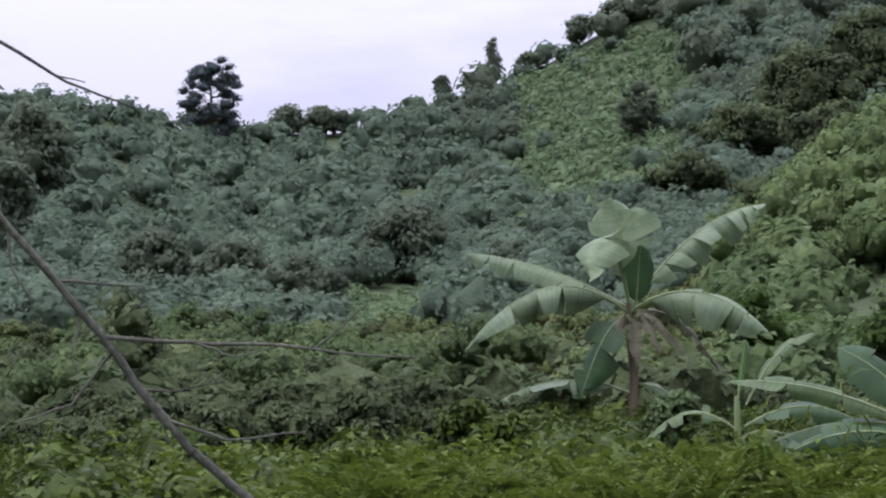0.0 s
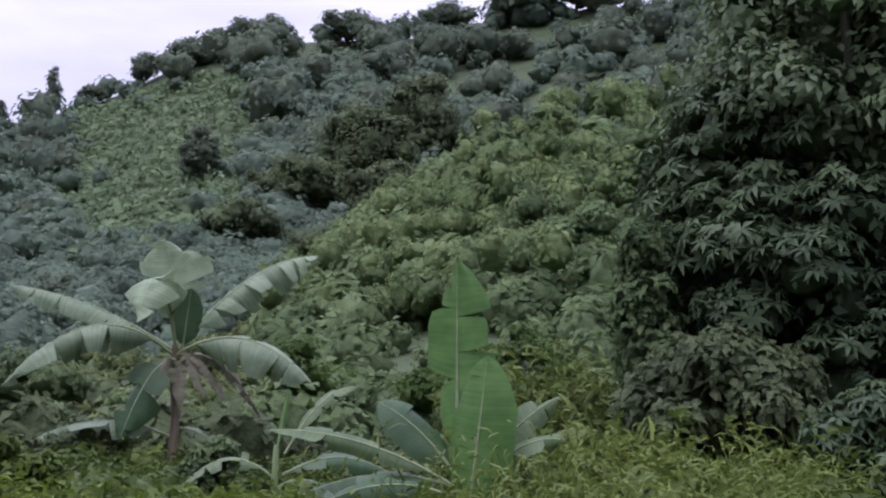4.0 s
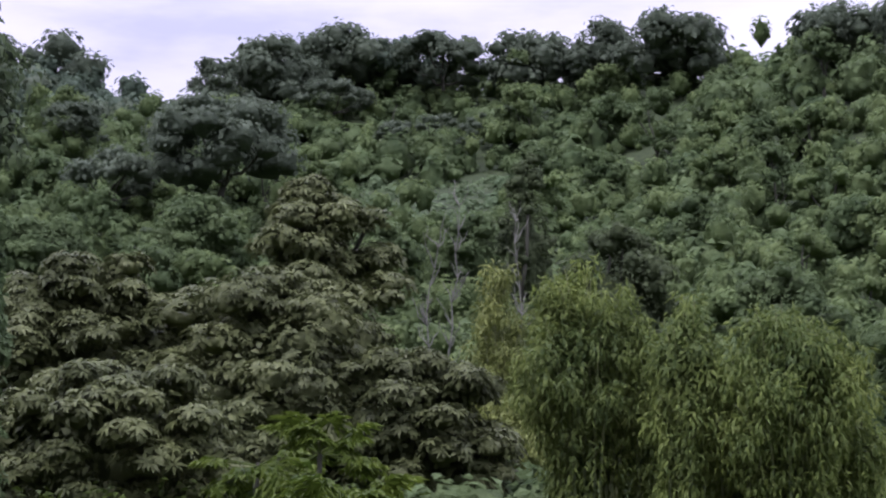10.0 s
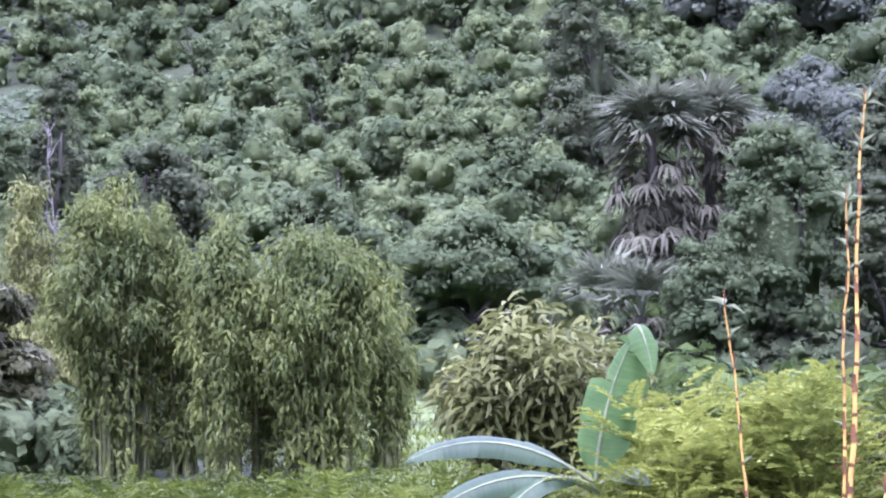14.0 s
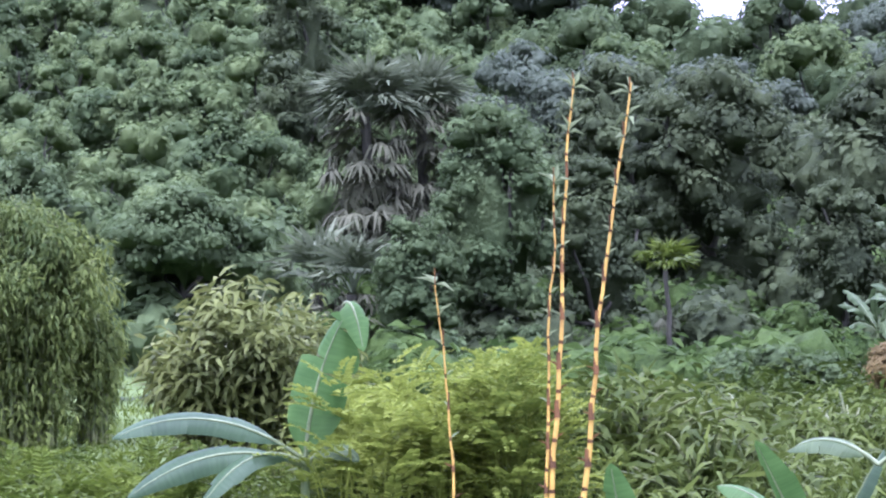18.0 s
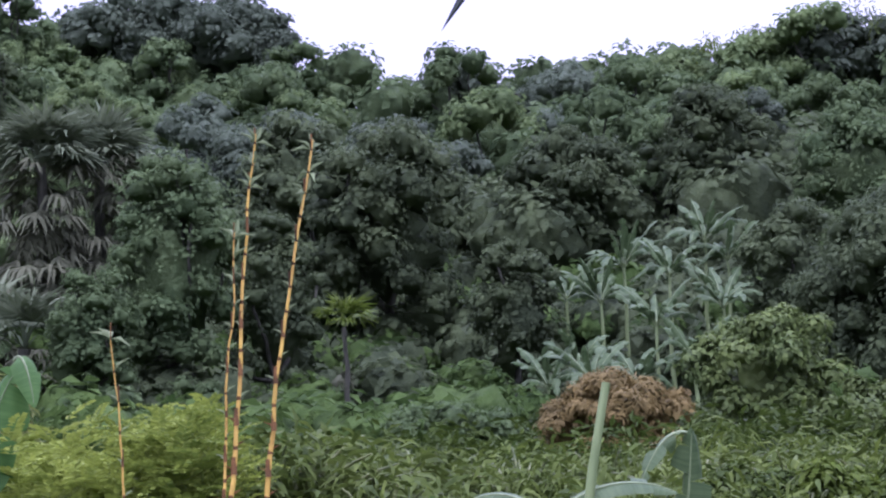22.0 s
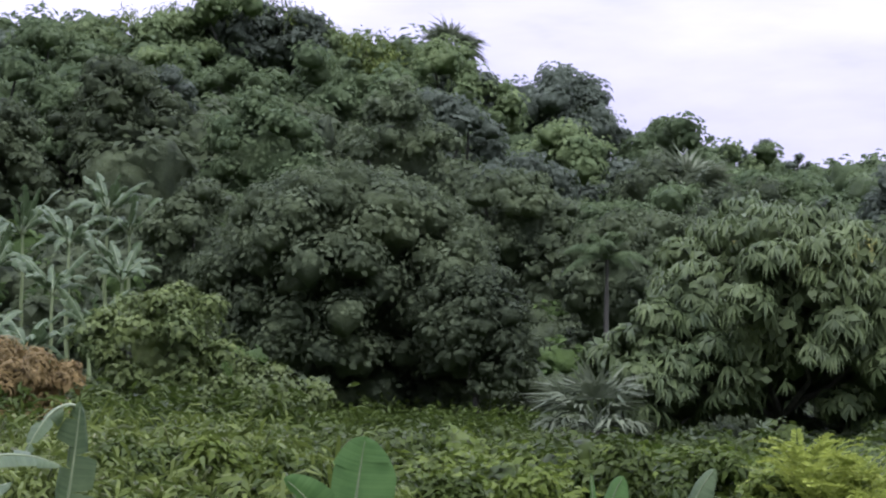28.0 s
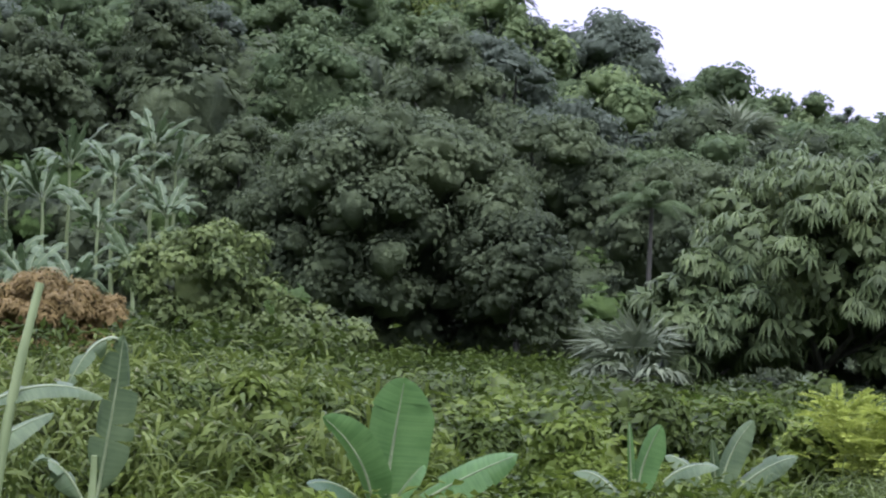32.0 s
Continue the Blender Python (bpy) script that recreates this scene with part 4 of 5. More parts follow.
def banana_leaf(parent, p, q, bow, width, mat="banana", torn=0.35, roll=0.0, fold=-0.35, stalk=0.14):
    """A long leaf from p to q, arched by bow, its two halves folded at the midrib and torn into strips."""
    p, q = np.asarray(p, float), np.asarray(q, float)
    n = 26
    s = np.linspace(0, 1, n)
    ctrl = (p + q) / 2 + np.asarray(bow, float) * 2 if np.ndim(bow) else (p + q) / 2 + np.array((0, 0, 2.0 * bow))
    path = (1 - s)[:, None] ** 2 * p + 2 * (s * (1 - s))[:, None] * ctrl + s[:, None] ** 2 * q
    tan = unit(np.gradient(path, axis=0))
    flat = tan.mean(0)
    side0 = np.cross(flat, (0, 0, 1.0))
    if np.linalg.norm(side0) < 0.45:
        side0 = np.array((1.0, 0, 0))
    side = unit(side0[None] - tan * (tan @ side0)[:, None])
    nor = np.cross(side, tan)
    upright = abs(side0[0]) == 1.0 and side0[1] == 0
    turn = radians(roll if upright or side.mean(0)[1] > 0 else -roll)
    c, w = math.cos(turn), math.sin(turn)
    side, nor = side * c + nor * w, nor * c - side * w
    k = np.clip((s - stalk) / (1 - stalk), 0, 1)
    half = width / 2 * np.clip(1.22 * np.sin(np.pi * np.clip(k, 0.0, 1) ** 0.8), 0, 1) ** 0.6
    half[k <= 0] = 0.012
    bag, uvs = Bag(), []
    for sgn in (1, -1):
        i0 = int(stalk * (n - 1))
        while i0 < n - 1:
            span = int(rng.integers(1, 5)) if rng.uniform() < torn else int(rng.integers(4, 9))
            i1 = min(n - 1, i0 + span)
            f = fold + (rng.normal(scale=0.42) - 0.15 if torn > 0.1 else rng.normal(scale=0.08))
            slip = rng.normal(scale=0.04) * width if torn > 0.1 else 0
            rows = np.arange(i0, i1 + 1)
            ragged = rng.uniform(0.86, 1.05) if torn > 0.1 else 1.0
            core = path[(i0 + i1) // 2]
            shut = 0.22 if torn > 0.1 else 0.0
            cols = np.linspace(0, 1, 4)
            grid = []
            for i in rows:
                e = (i - i0) / max(1, i1 - i0)
                pinch = (1 - 0.10 * torn * (2 * e - 1) ** 2) * ragged
                for u in cols:
                    a = f * u
                    grid.append(path[i] + sgn * side[i] * half[i] * u * pinch * math.cos(a) + nor[i] * half[i] * u * math.sin(a) + tan[i] * (slip * u + 0.10 * half[i] * u) + (core - path[i]) * shut * u * u)
                    uvs.append((0.5 + 0.5 * sgn * u, s[i]))
            m = len(cols)
            faces = [(r * m + j, r * m + j + 1, (r + 1) * m + j + 1, (r + 1) * m + j) for r in range(len(rows) - 1) for j in range(m - 1)]
            bag.add(grid, faces)
            i0 = i1
    leaf = part("leaf", bag, mat, parent, smooth=True)
    me = leaf.data
    lay = me.uv_layers.new(name="uv")
    idx = np.empty(len(me.loops), dtype=np.int32)
    me.loops.foreach_get("vertex_index", idx)
    lay.data.foreach_set("uv", np.array(uvs, dtype=np.float32)[idx].ravel())
    rib = Bag()
    r0 = 0.012 + 0.018 * width
    tube(rib, path[::2], r0, 0.003, 5)
    part("midrib", rib, "midrib" if mat != "banana_dead" else "banana_dead", leaf, smooth=True)
    return leaf


def banana(az, d, label, stem, specs, mat="stem", lean=(0, 0), thick=0.09, name="banana_plant"):
    """specs: start (right, away, up), tip (right, away, up), bow, width and more, as seen from where the camera stands."""
    x, y, z = at(az, d)
    ob = thing(name, x, y, z, label, "banana plant")
    ob.rotation_euler = (0, 0, -radians(az))
    b = Bag()
    tube(b, bend((0, 0, -0.2), (lean[0], lean[1], stem), 9, 0.02), thick, thick * 0.55, 10, bumps=0.04)
    part("stem", b, mat, ob, smooth=True)
    for p, q, bow, width, *more in specs:
        m = more[0] if more else "banana"
        torn = more[1] if len(more) > 1 else 0.35
        roll = more[2] if len(more) > 2 else 0
        banana_leaf(ob, p, q, bow, width, m, torn, roll, more[3] if len(more) > 3 else -0.35)
    return ob


C = (0, 0, 1.95)
banana(-47.0, 26, "tall banana plant with wind torn grey green leaves", 2.1, [
    ((0.05, 0.1, 2.65), (-0.22, 0.2, 3.72), 0.0, 1.2, "banana_pale", 0.2, 0, -0.15),
    ((0.0, 0, 2.1), (-0.55, -1.0, 2.38), 0.80, 1.15, "banana_pale", 0.2, 0, -0.2),
    ((0.05, 0, 2.05), (2.10, 0.2, 3.55), 0.36, 0.95, "banana", 0.85, 10, -0.95),
    ((-0.05, 0, 2.05), (-2.45, 0.3, 2.95), 0.16, 0.70, "banana", 0.8, 10, -1.0),
    (C, (-2.45, -0.4, 1.40), 0.66, 0.85, "banana", 0.8, 10, -0.9),
    (C, (2.0, -0.7, 1.55), 0.46, 1.05, "banana", 0.8, 25, -0.75),
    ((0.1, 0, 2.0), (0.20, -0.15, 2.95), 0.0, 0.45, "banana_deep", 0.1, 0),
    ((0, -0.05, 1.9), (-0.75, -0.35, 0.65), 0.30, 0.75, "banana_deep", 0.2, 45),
    ((0, -0.08, 1.9), (0.10, -0.30, 1.15), 0.18, 0.28, "banana_dead", 0.9, 25),
    ((0.05, -0.05, 1.95), (0.80, -0.25, 1.20), 0.25, 0.24, "banana_dead", 0.9, 25),
    ((0.05, 0.05, 1.95), (1.35, 0.05, 1.0), 0.35, 0.22, "banana_dead", 0.9, 45),
    ((-0.05, -0.08, 1.9), (-0.25, -0.30, 1.25), 0.2, 0.2, "banana_dead", 0.9, 25),
    ((0.05, -0.05, 1.95), (0.45, -0.3, 1.30), 0.22, 0.24, "banana_dead", 0.9, 25),
    ((0.1, 0, 0.7), (-2.4, -0.3, 0.36), 0.42, 0.62, "banana", 0.5, 20, -0.7),
    ((0.0, 0.05, 0.9), (1.10, -0.2, 0.20), 0.20, 0.26, "banana", 0.3, 45),
    ((0.05, -0.4, 0.0), (-0.4, -0.9, 0.10), 0.22, 0.62, "banana_young", 0.05, 25),
    ((-0.2, -0.3, 0.0), (-2.0, -0.8, -0.42), 0.35, 0.34, "banana", 0.3, 25)])
banana(-37.5, 17, "young banana plant with tall upright leaves", 0.75, [
    ((-0.05, 0.05, 0.7), (-0.10, 0.15, 2.90), (0, 0.08, 0), 0.78, "banana_young", 0.3, 25),
    ((0.05, -0.08, 0.15), (0.22, -0.15, 1.88), (0, -0.05, 0), 0.72, "banana_young", 0.04, 25),
    ((0.05, 0.05, 0.6), (0.95, 0.2, 1.52), 0.12, 0.36, "banana_grove", 0.4, 45),
    ((0.05, 0, 0.5), (1.00, -0.1, 1.08), 0.20, 0.36, "banana_grove", 0.3, 45),
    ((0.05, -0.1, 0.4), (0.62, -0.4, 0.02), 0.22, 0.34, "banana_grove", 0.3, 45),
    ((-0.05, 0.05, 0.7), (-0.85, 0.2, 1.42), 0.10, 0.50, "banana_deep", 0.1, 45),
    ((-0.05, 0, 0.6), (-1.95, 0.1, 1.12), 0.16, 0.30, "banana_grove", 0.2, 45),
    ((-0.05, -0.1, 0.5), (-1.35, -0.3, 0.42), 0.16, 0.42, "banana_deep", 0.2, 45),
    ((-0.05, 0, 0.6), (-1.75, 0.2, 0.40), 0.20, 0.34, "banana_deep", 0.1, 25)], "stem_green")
banana(-41.9, 16.5, "banana sucker with one pale yellow leaf", 0.3, [
    ((0, 0, 0.2), (-0.28, -0.05, 0.62), 0.02, 0.16, "banana_young", 0.02, 45),
    ((0, 0, 0.2), (0.35, -0.2, 0.32), 0.12, 0.2, "banana_young", 0.02, 25)], "stem_green", thick=0.04)
banana(-43.6, 20, "banana plant with a furled stalk and low leaves", 0.9, [
    ((0, 0, 0.8), (0.12, 0, 1.55), 0.0, 0.07, "banana_young", 0.0, 25),
    ((0.1, 0, 0.8), (0.95, 0.2, 1.60), 0.22, 0.22, "banana_grove", 0.2, 25),
    ((0, 0, 0.5), (-1.1, 0, 0.35), 0.3, 0.3, "banana_grove", 0.3, 25),
    ((0, 0, 0.5), (1.4, 0, 0.55), 0.25, 0.4, "banana_deep", 0.2, 25),
    ((0, 0, 0.4), (0.8, -0.3, 0.20), 0.2, 0.35, "banana_grove", 0.2, 25)], "stem_green", thick=0.06)
banana(15.0, 12.1, "young banana plant with one tall folded leaf", 0.9, [
    ((-0.02, 0.02, 0.72), (0.30, 0.05, 1.92), (-0.07, 0.03, 0.05), 0.50, "banana_young", 0.12, 25),
    ((0.27, 0.04, 1.95), (0.40, -0.1, 1.62), 0.14, 0.2, "banana_young", 0.0, 25),
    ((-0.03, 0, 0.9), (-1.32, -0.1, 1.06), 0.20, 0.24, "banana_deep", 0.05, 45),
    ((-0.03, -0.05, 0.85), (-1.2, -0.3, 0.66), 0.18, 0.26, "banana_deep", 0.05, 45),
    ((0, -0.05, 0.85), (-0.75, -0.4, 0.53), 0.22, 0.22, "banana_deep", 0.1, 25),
    ((0, -0.05, 0.85), (0.35, -0.3, 0.87), 0.12, 0.22, "banana_grove", 0.1, 25)], "stem_green", thick=0.05)
banana(25.3, 10, "single upright banana sucker leaf", 0.2, [
    ((0.05, 0, 0.1), (-0.07, 0.0, 0.95), (0, 0.05, 0), 0.24, "banana_young", 0.0, 25)], "stem_green", thick=0.03)
banana(31.5, 10.5, "low young banana plant among weeds", 0.25, [
    ((0, 0, 0.2), (-0.35, -0.1, 1.02), (0, 0.05, 0), 0.28, "banana_young", 0.02, 45),
    ((0, 0, 0.2), (0.38, -0.2, 0.96), (0, -0.05, 0.05), 0.30, "banana_deep", 0.02, 25),
    ((0, 0, 0.2), (0.85, 0.1, 0.90), 0.10, 0.24, "banana_grove", 0.05, 25),
    ((0, 0, 0.2), (-0.6, 0.2, 0.75), 0.15, 0.24, "banana_young", 0.05, 25)], "stem_green", thick=0.04)
banana(33.4, 10, "cut banana plant with a furled pale green stalk", 1.66, [
    ((0, 0, 0.9), (0.75, 0.1, 1.02), 0.12, 0.2, "banana_grove", 0.1, 25),
    ((0, 0, 0.9), (-0.5, 0.1, 0.98), 0.10, 0.2, "banana_grove", 0.1, 25)], "stem_green", lean=(0.36, 0), thick=0.042)
banana(37.4, 12, "banana plant with a broken grey leaf", 0.5, [
    ((0, 0, 0.05), (0.16, -0.05, 1.32), (0.02, 0, 0.05), 0.34, "banana_grove", 0.35, 25),
    ((0.14, 0, 1.28), (-0.2, -0.15, 0.95), 0.12, 0.2, "banana_grove", 0.3, 25),
    ((0, 0, 0.05), (-0.4, 0, 0.45), 0.15, 0.25, "banana_grove", 0.3, 25)], "stem_green", thick=0.04)
banana(46.7, 12, "young banana plant with broad bright leaves", 0.3, [
    ((0, 0.05, 0.05), (0.14, 0.08, 1.08), (0, 0.06, 0.05), 0.52, "banana_young", 0.02, 25),
    ((-0.05, 0, 0.05), (-0.42, -0.05, 0.80), (0.1, -0.05, 0.05), 0.36, "banana_young", 0.02, 45),
    ((0, -0.05, 0.05), (0.92, -0.15, 0.58), 0.04, 0.32, "banana_young", 0.02, 45),
    ((0, -0.1, 0.05), (0.28, -0.25, 0.5), (0, -0.05, 0.05), 0.34, "banana_young", 0.02, 25),
    ((0, -0.05, 0.05), (-0.5, -0.3, 0.35), 0.12, 0.3, "banana_deep", 0.05, 25)], "stem_green", thick=0.06)
banana(54.9, 13, "small banana plant with a furled leaf", 0.35, [
    ((0, 0, 0.05), (0.2, 0, 0.75), (-0.03, 0.05, 0.05), 0.27, "banana_young", 0.02, 45),
    ((0, 0, 0.05), (-0.04, 0, 0.78), 0.0, 0.06, "banana_young", 0.0, 25),
    ((0, 0, 0.05), (0.62, -0.1, 0.45), 0.16, 0.24, "banana_grove", 0.05, 25),
    ((0, 0, 0.05), (-0.45, 0.1, 0.38), 0.12, 0.2, "banana_grove", 0.05, 25)], "stem_green", thick=0.04)
banana(57.6, 14, "small banana plant with grey green leaves", 0.35, [
    ((0, 0, 0.05), (0.28, 0.05, 0.77), (-0.05, 0.05, 0.05), 0.26, "banana_grove", 0.05, 45),
    ((0, 0, 0.05), (0.62, 0, 0.5), 0.08, 0.24, "banana_grove", 0.1, 45),
    ((0, 0, 0.05), (-0.42, 0, 0.47), 0.12, 0.24, "banana_grove", 0.05, 25),
    ((0, 0, 0.05), (-0.05, -0.1, 0.62), (0, 0, 0.05), 0.08, "banana_grove", 0.0, 25)], "stem_green", thick=0.04)
banana(62.6, 16, "small banana sucker with a yellow leaf", 0.3, [
    ((0, 0, 0.05), (-0.22, 0, 0.77), (-0.04, 0, 0.05), 0.15, "banana_young", 0.0, 45),
    ((0, 0, 0.05), (0.42, 0, 0.53), 0.02, 0.14, "banana_grove", 0.0, 45)], "stem_green", thick=0.035)
for az, d, h in ((35.0, 52, 1.6), (33.6, 56, 1.8), (38.4, 56, 2.4), (37.2, 58, 3.2), (39.6, 62, 4.6), (34.6, 57, 2.3), (35.4, 60, 3.7), (36.5, 55, 2.0), (37.7, 60, 4.4), (38.9, 62, 5.4), (39.4, 58, 3.6), (36.2, 62, 4.6), (34.3, 62, 3.6), (-55.4, 45, 0.9), (-59.6, 42, 0.5),
                 (-63.6, 40, 0.3), (37.0, 96, 4.0), (36.4, 97, 3.2), (42.7, 92, 3.4), (-46.4, 240, 5.5)):
    specs = []
    for j in range(14):
        q = 2 * math.pi * j / 14 + rng.uniform(-0.3, 0.3)
        up, reach = rng.uniform(-0.5, 1.5), rng.uniform(0.9, 1.6)
        k = 0.5 if h < 1 else 1.0
        up, reach = up * k, reach * k
        specs.append(((0, 0, h * 0.95), (reach * math.cos(q), reach * math.sin(q), h + up), 0.4 * k - 0.1 * up, 0.38 * k, "banana_grove", 0.35, 35))
    banana(az, d, "banana plant with pale arching leaves in a grove", h, specs, "stem_green")


def overhead_leaf():
    """A banana plant behind the camera whose oldest leaf hangs over the view."""
    x, y, z = at(118, 2.6)
    ob = thing("banana_plant", x, y, z, "old banana plant with one leaf darkened as a silhouette", "banana plant")
    b = Bag()
    tube(b, bend((0, 0, -0.2), (0, 0, 2.9), 9, 0.02), 0.11, 0.06, 10, bumps=0.04)
    part("stem", b, "stem", ob, smooth=True)
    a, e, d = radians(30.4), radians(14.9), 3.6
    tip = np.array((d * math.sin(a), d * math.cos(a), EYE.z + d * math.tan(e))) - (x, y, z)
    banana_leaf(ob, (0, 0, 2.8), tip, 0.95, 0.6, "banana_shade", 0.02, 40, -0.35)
    for q in (2.4, 3.6, 4.8):
        banana_leaf(ob, (0, 0, 2.8), (1.5 * math.cos(q), 1.5 * math.sin(q), 3.3), 0.4, 0.5, "banana", 0.3)


overhead_leaf()


# ---- palms ----
def fan_leaf(bag, base, way, size, segs=20, spread=2.6, droop=0.15):
    """A fan of pointed segments on a stalk."""
    way = unit(np.asarray(way, float))
    side = unit(np.cross(way, (0.05, 0.02, 1.0)))
    nor = np.cross(side, way)
    hub = np.asarray(base) + way * size * 0.55
    ang = np.linspace(-spread / 2, spread / 2, segs)
    axis = way[None] * np.cos(ang)[:, None] + side[None] * np.sin(ang)[:, None] - np.array((0, 0, droop)) + rng.normal(scale=0.12, size=(segs, 3))
    leaves(bag, BLADE, np.repeat(hub[None], segs, 0), axis, np.repeat(nor[None], segs, 0) + rng.normal(scale=0.25, size=(segs, 3)), size * 0.62 * rng.uniform(0.6, 1.1, segs), size * 0.055)
    leaves(bag, BLADE, np.asarray(base)[None], way[None], nor[None], size * 0.58, size * 0.05)


def fan_palm(az, d, top, leaf, label, dead=30, green=26, stem=0.25, mat="palm"):
    x, y, z = at(az, d)
    h = max(top_of(az, d, top) - leaf * 0.75, 0.4)
    ob = thing("fan_palm", x, y, z, label, "palm")
    b = Bag()
    tube(b, bend((0, 0, -0.3), (0, 0, h), 8, 0.02), stem, stem * 0.8, 9, bumps=0.05)
    part("trunk", b, "bark", ob, smooth=True)
    for k in range(green):
        q, e = k * 2.4, radians(rng.uniform(5, 88))
        g = Bag()
        fan_leaf(g, (0, 0, h), (math.cos(q) * math.cos(e), math.sin(q) * math.cos(e), math.sin(e)), leaf * rng.uniform(0.8, 1.1))
        part("frond", g, mat, ob)
    for k in range(dead):
        q, e = k * 2.4 + 1, radians(rng.uniform(-65, 35))
        g = Bag()
        fan_leaf(g, (0, 0, h - rng.uniform(0, 1.0) * min(leaf * 1.7, h * 0.7)), (math.cos(q) * math.cos(e), math.sin(q) * math.cos(e), math.sin(e)), leaf * rng.uniform(0.5, 1.0), droop=0.45)
        part("dead_frond", g, "straw", ob, "dry brown hanging frond")
    return ob


fan_palm(17.1, 70, 12.2, 2.6, "tall fan palm with a skirt of dead fronds", 80, 46)
fan_palm(19.0, 72, 12.1, 2.6, "tall fan palm with a skirt of dead fronds", 70, 46)
fan_palm(15.4, 60, 6.6, 2.4, "short fan palm with brown drooping fronds", 30, 14)
fan_palm(16.6, 58, 6.4, 2.2, "short fan palm with brown drooping fronds", 30, 14)
fan_palm(50.2, 118, 13.9, 2.6, "fan palm standing on the ridge top", 4, 30)
fan_palm(58.0, 95, 9.4, 3.2, "fan palm with a skirt of dead fronds", 30, 26)
fan_palm(26.9, 48, 6.3, 1.1, "small bright fan palm among shrubs", 2, 12, 0.08, "fresh")
fan_palm(54.9, 33, 2.4, 1.3, "spiky low fan palm beside a mango tree", 8, 18, 0.12)


def feather_palm(az, d, top, reach, label):
    x, y, z = at(az, d)
    h = top_of(az, d, top) - reach * 0.35
    ob = thing("feather_palm", x, y, z, label, "palm")
    b = Bag()
    tube(b, bend((0, 0, -0.3), (0.2, 0, h), 9, 0.02), 0.09, 0.05, 9, bumps=0.03)
    part("trunk", b, "bark", ob, smooth=True)
    for k in range(17):
        q, e = k * 2.4, rng.uniform(0.0, 1.35)
        tip = np.array((math.cos(q) * math.cos(e), math.sin(q) * math.cos(e), math.sin(e) - 0.45)) * reach + (0.2, 0, h)
        s = np.linspace(0, 1, 26)[:, None]
        p0 = np.array((0.2, 0, h))
        path = (1 - s) ** 2 * p0 + 2 * s * (1 - s) * ((p0 + tip) / 2 + (0, 0, reach * 0.4)) + s ** 2 * tip
        g = Bag()
        tube(g, path[::3], 0.03, 0.008, 5)
        t = unit(np.gradient(path, axis=0))
        side = unit(np.cross(t, (0, 0, 1.0)))
        for sg in (1, -1):
            leaves(g, BLADE, path[3:], sg * side[3:] + t[3:] * 0.5 - np.array((0, 0, 0.5)), np.repeat([(0, 0, 1.0)], 23, 0) + side[3:] * 0.2, reach * 0.30 * np.sin(np.linspace(0.5, 2.9, 23)), 0.04)
        part("frond", g, "mid", ob)
    return ob


feather_palm(55.2, 46, 6.9, 1.4, "slim palm with a pale trunk")

for az, top, half in ((59.7, 9.9, 0.5), (60.6, 10.1, 0.5), (61.6, 9.6, 0.5)):
    tree(az, 145, top, half, "small round headed tree above the ridge", "far_dark", lobes=9, leaf=0.5, count=60, bare=0.6, fill=0, dome=False, limbs=4)

# ---- papaya, dead trees, bare branches, yellow culms ----
def papaya(az, d, top, reach, label):
    x, y, z = at(az, d)
    h = top_of(az, d, top) - 0.2
    ob = thing("papaya_tree", x, y, z, label, "tree")
    b = Bag()
    tube(b, bend((0, 0, -0.2), (0, 0, h), 8, 0.03), 0.05, 0.03, 8)
    part("trunk", b, "bark", ob, smooth=True)
    for k in range(18):
        q, e = k * 2.4, rng.uniform(-0.6, 0.9)
        way = np.array((math.cos(q) * math.cos(e), math.sin(q) * math.cos(e), math.sin(e)))
        hub = np.array((0, 0, h - 0.05)) + way * reach * 0.6
        g = Bag()
        tube(g, bend((0, 0, h - 0.05), hub, 4, 0.05), 0.012, 0.008, 5)
        side = unit(np.cross(way, (0.01, 0.02, 1.0)))
        for j, a in enumerate(np.linspace(-2.2, 2.2, 9)):
            ax = way * math.cos(a) + side * math.sin(a) - np.array((0, 0, 0.35))
            size = reach * 0.42 * (1 - 0.08 * abs(j - 4))
            leaves(g, LEAF, hub[None], ax[None], np.array([[0, 0, 1.0]]) + rng.normal(scale=0.2, size=(1, 3)), size, size * 0.34)
            for f in (0.35, 0.6):
                for sg in (1, -1):
                    leaves(g, LEAF, (hub + ax * size * f)[None], (ax + sg * 0.9 * np.cross(ax, (0, 0, 1.0)))[None], np.array([[0, 0, 1.0]]), size * 0.4, size * 0.16)
        part("leaf", g, "fresh", ob)
    return ob


papaya(-9.2, 20, 3.9, 0.85, "papaya tree with lobed bright green leaves")
papaya(-8.2, 17, 2.0, 0.9, "low papaya tree with lobed bright leaves")
papaya(-11.2, 22, 3.4, 0.9, "papaya tree with lobed bright green leaves")


for az, d, top, half in ((-9.4, 19.5, 2.3, 1.8), (-7.4, 18.5, 1.0, 1.6), (-11.6, 20, 1.6, 1.6)):
    tree(az, d, top, half, "leafy bush below the papaya trees", "mid", name="shrub", category="shrub", lobes=16, leaf=0.12, count=90, shape=LEAF, aspect=0.4, lobe=0.36, limbs=2, fill=0, loose=0.2)


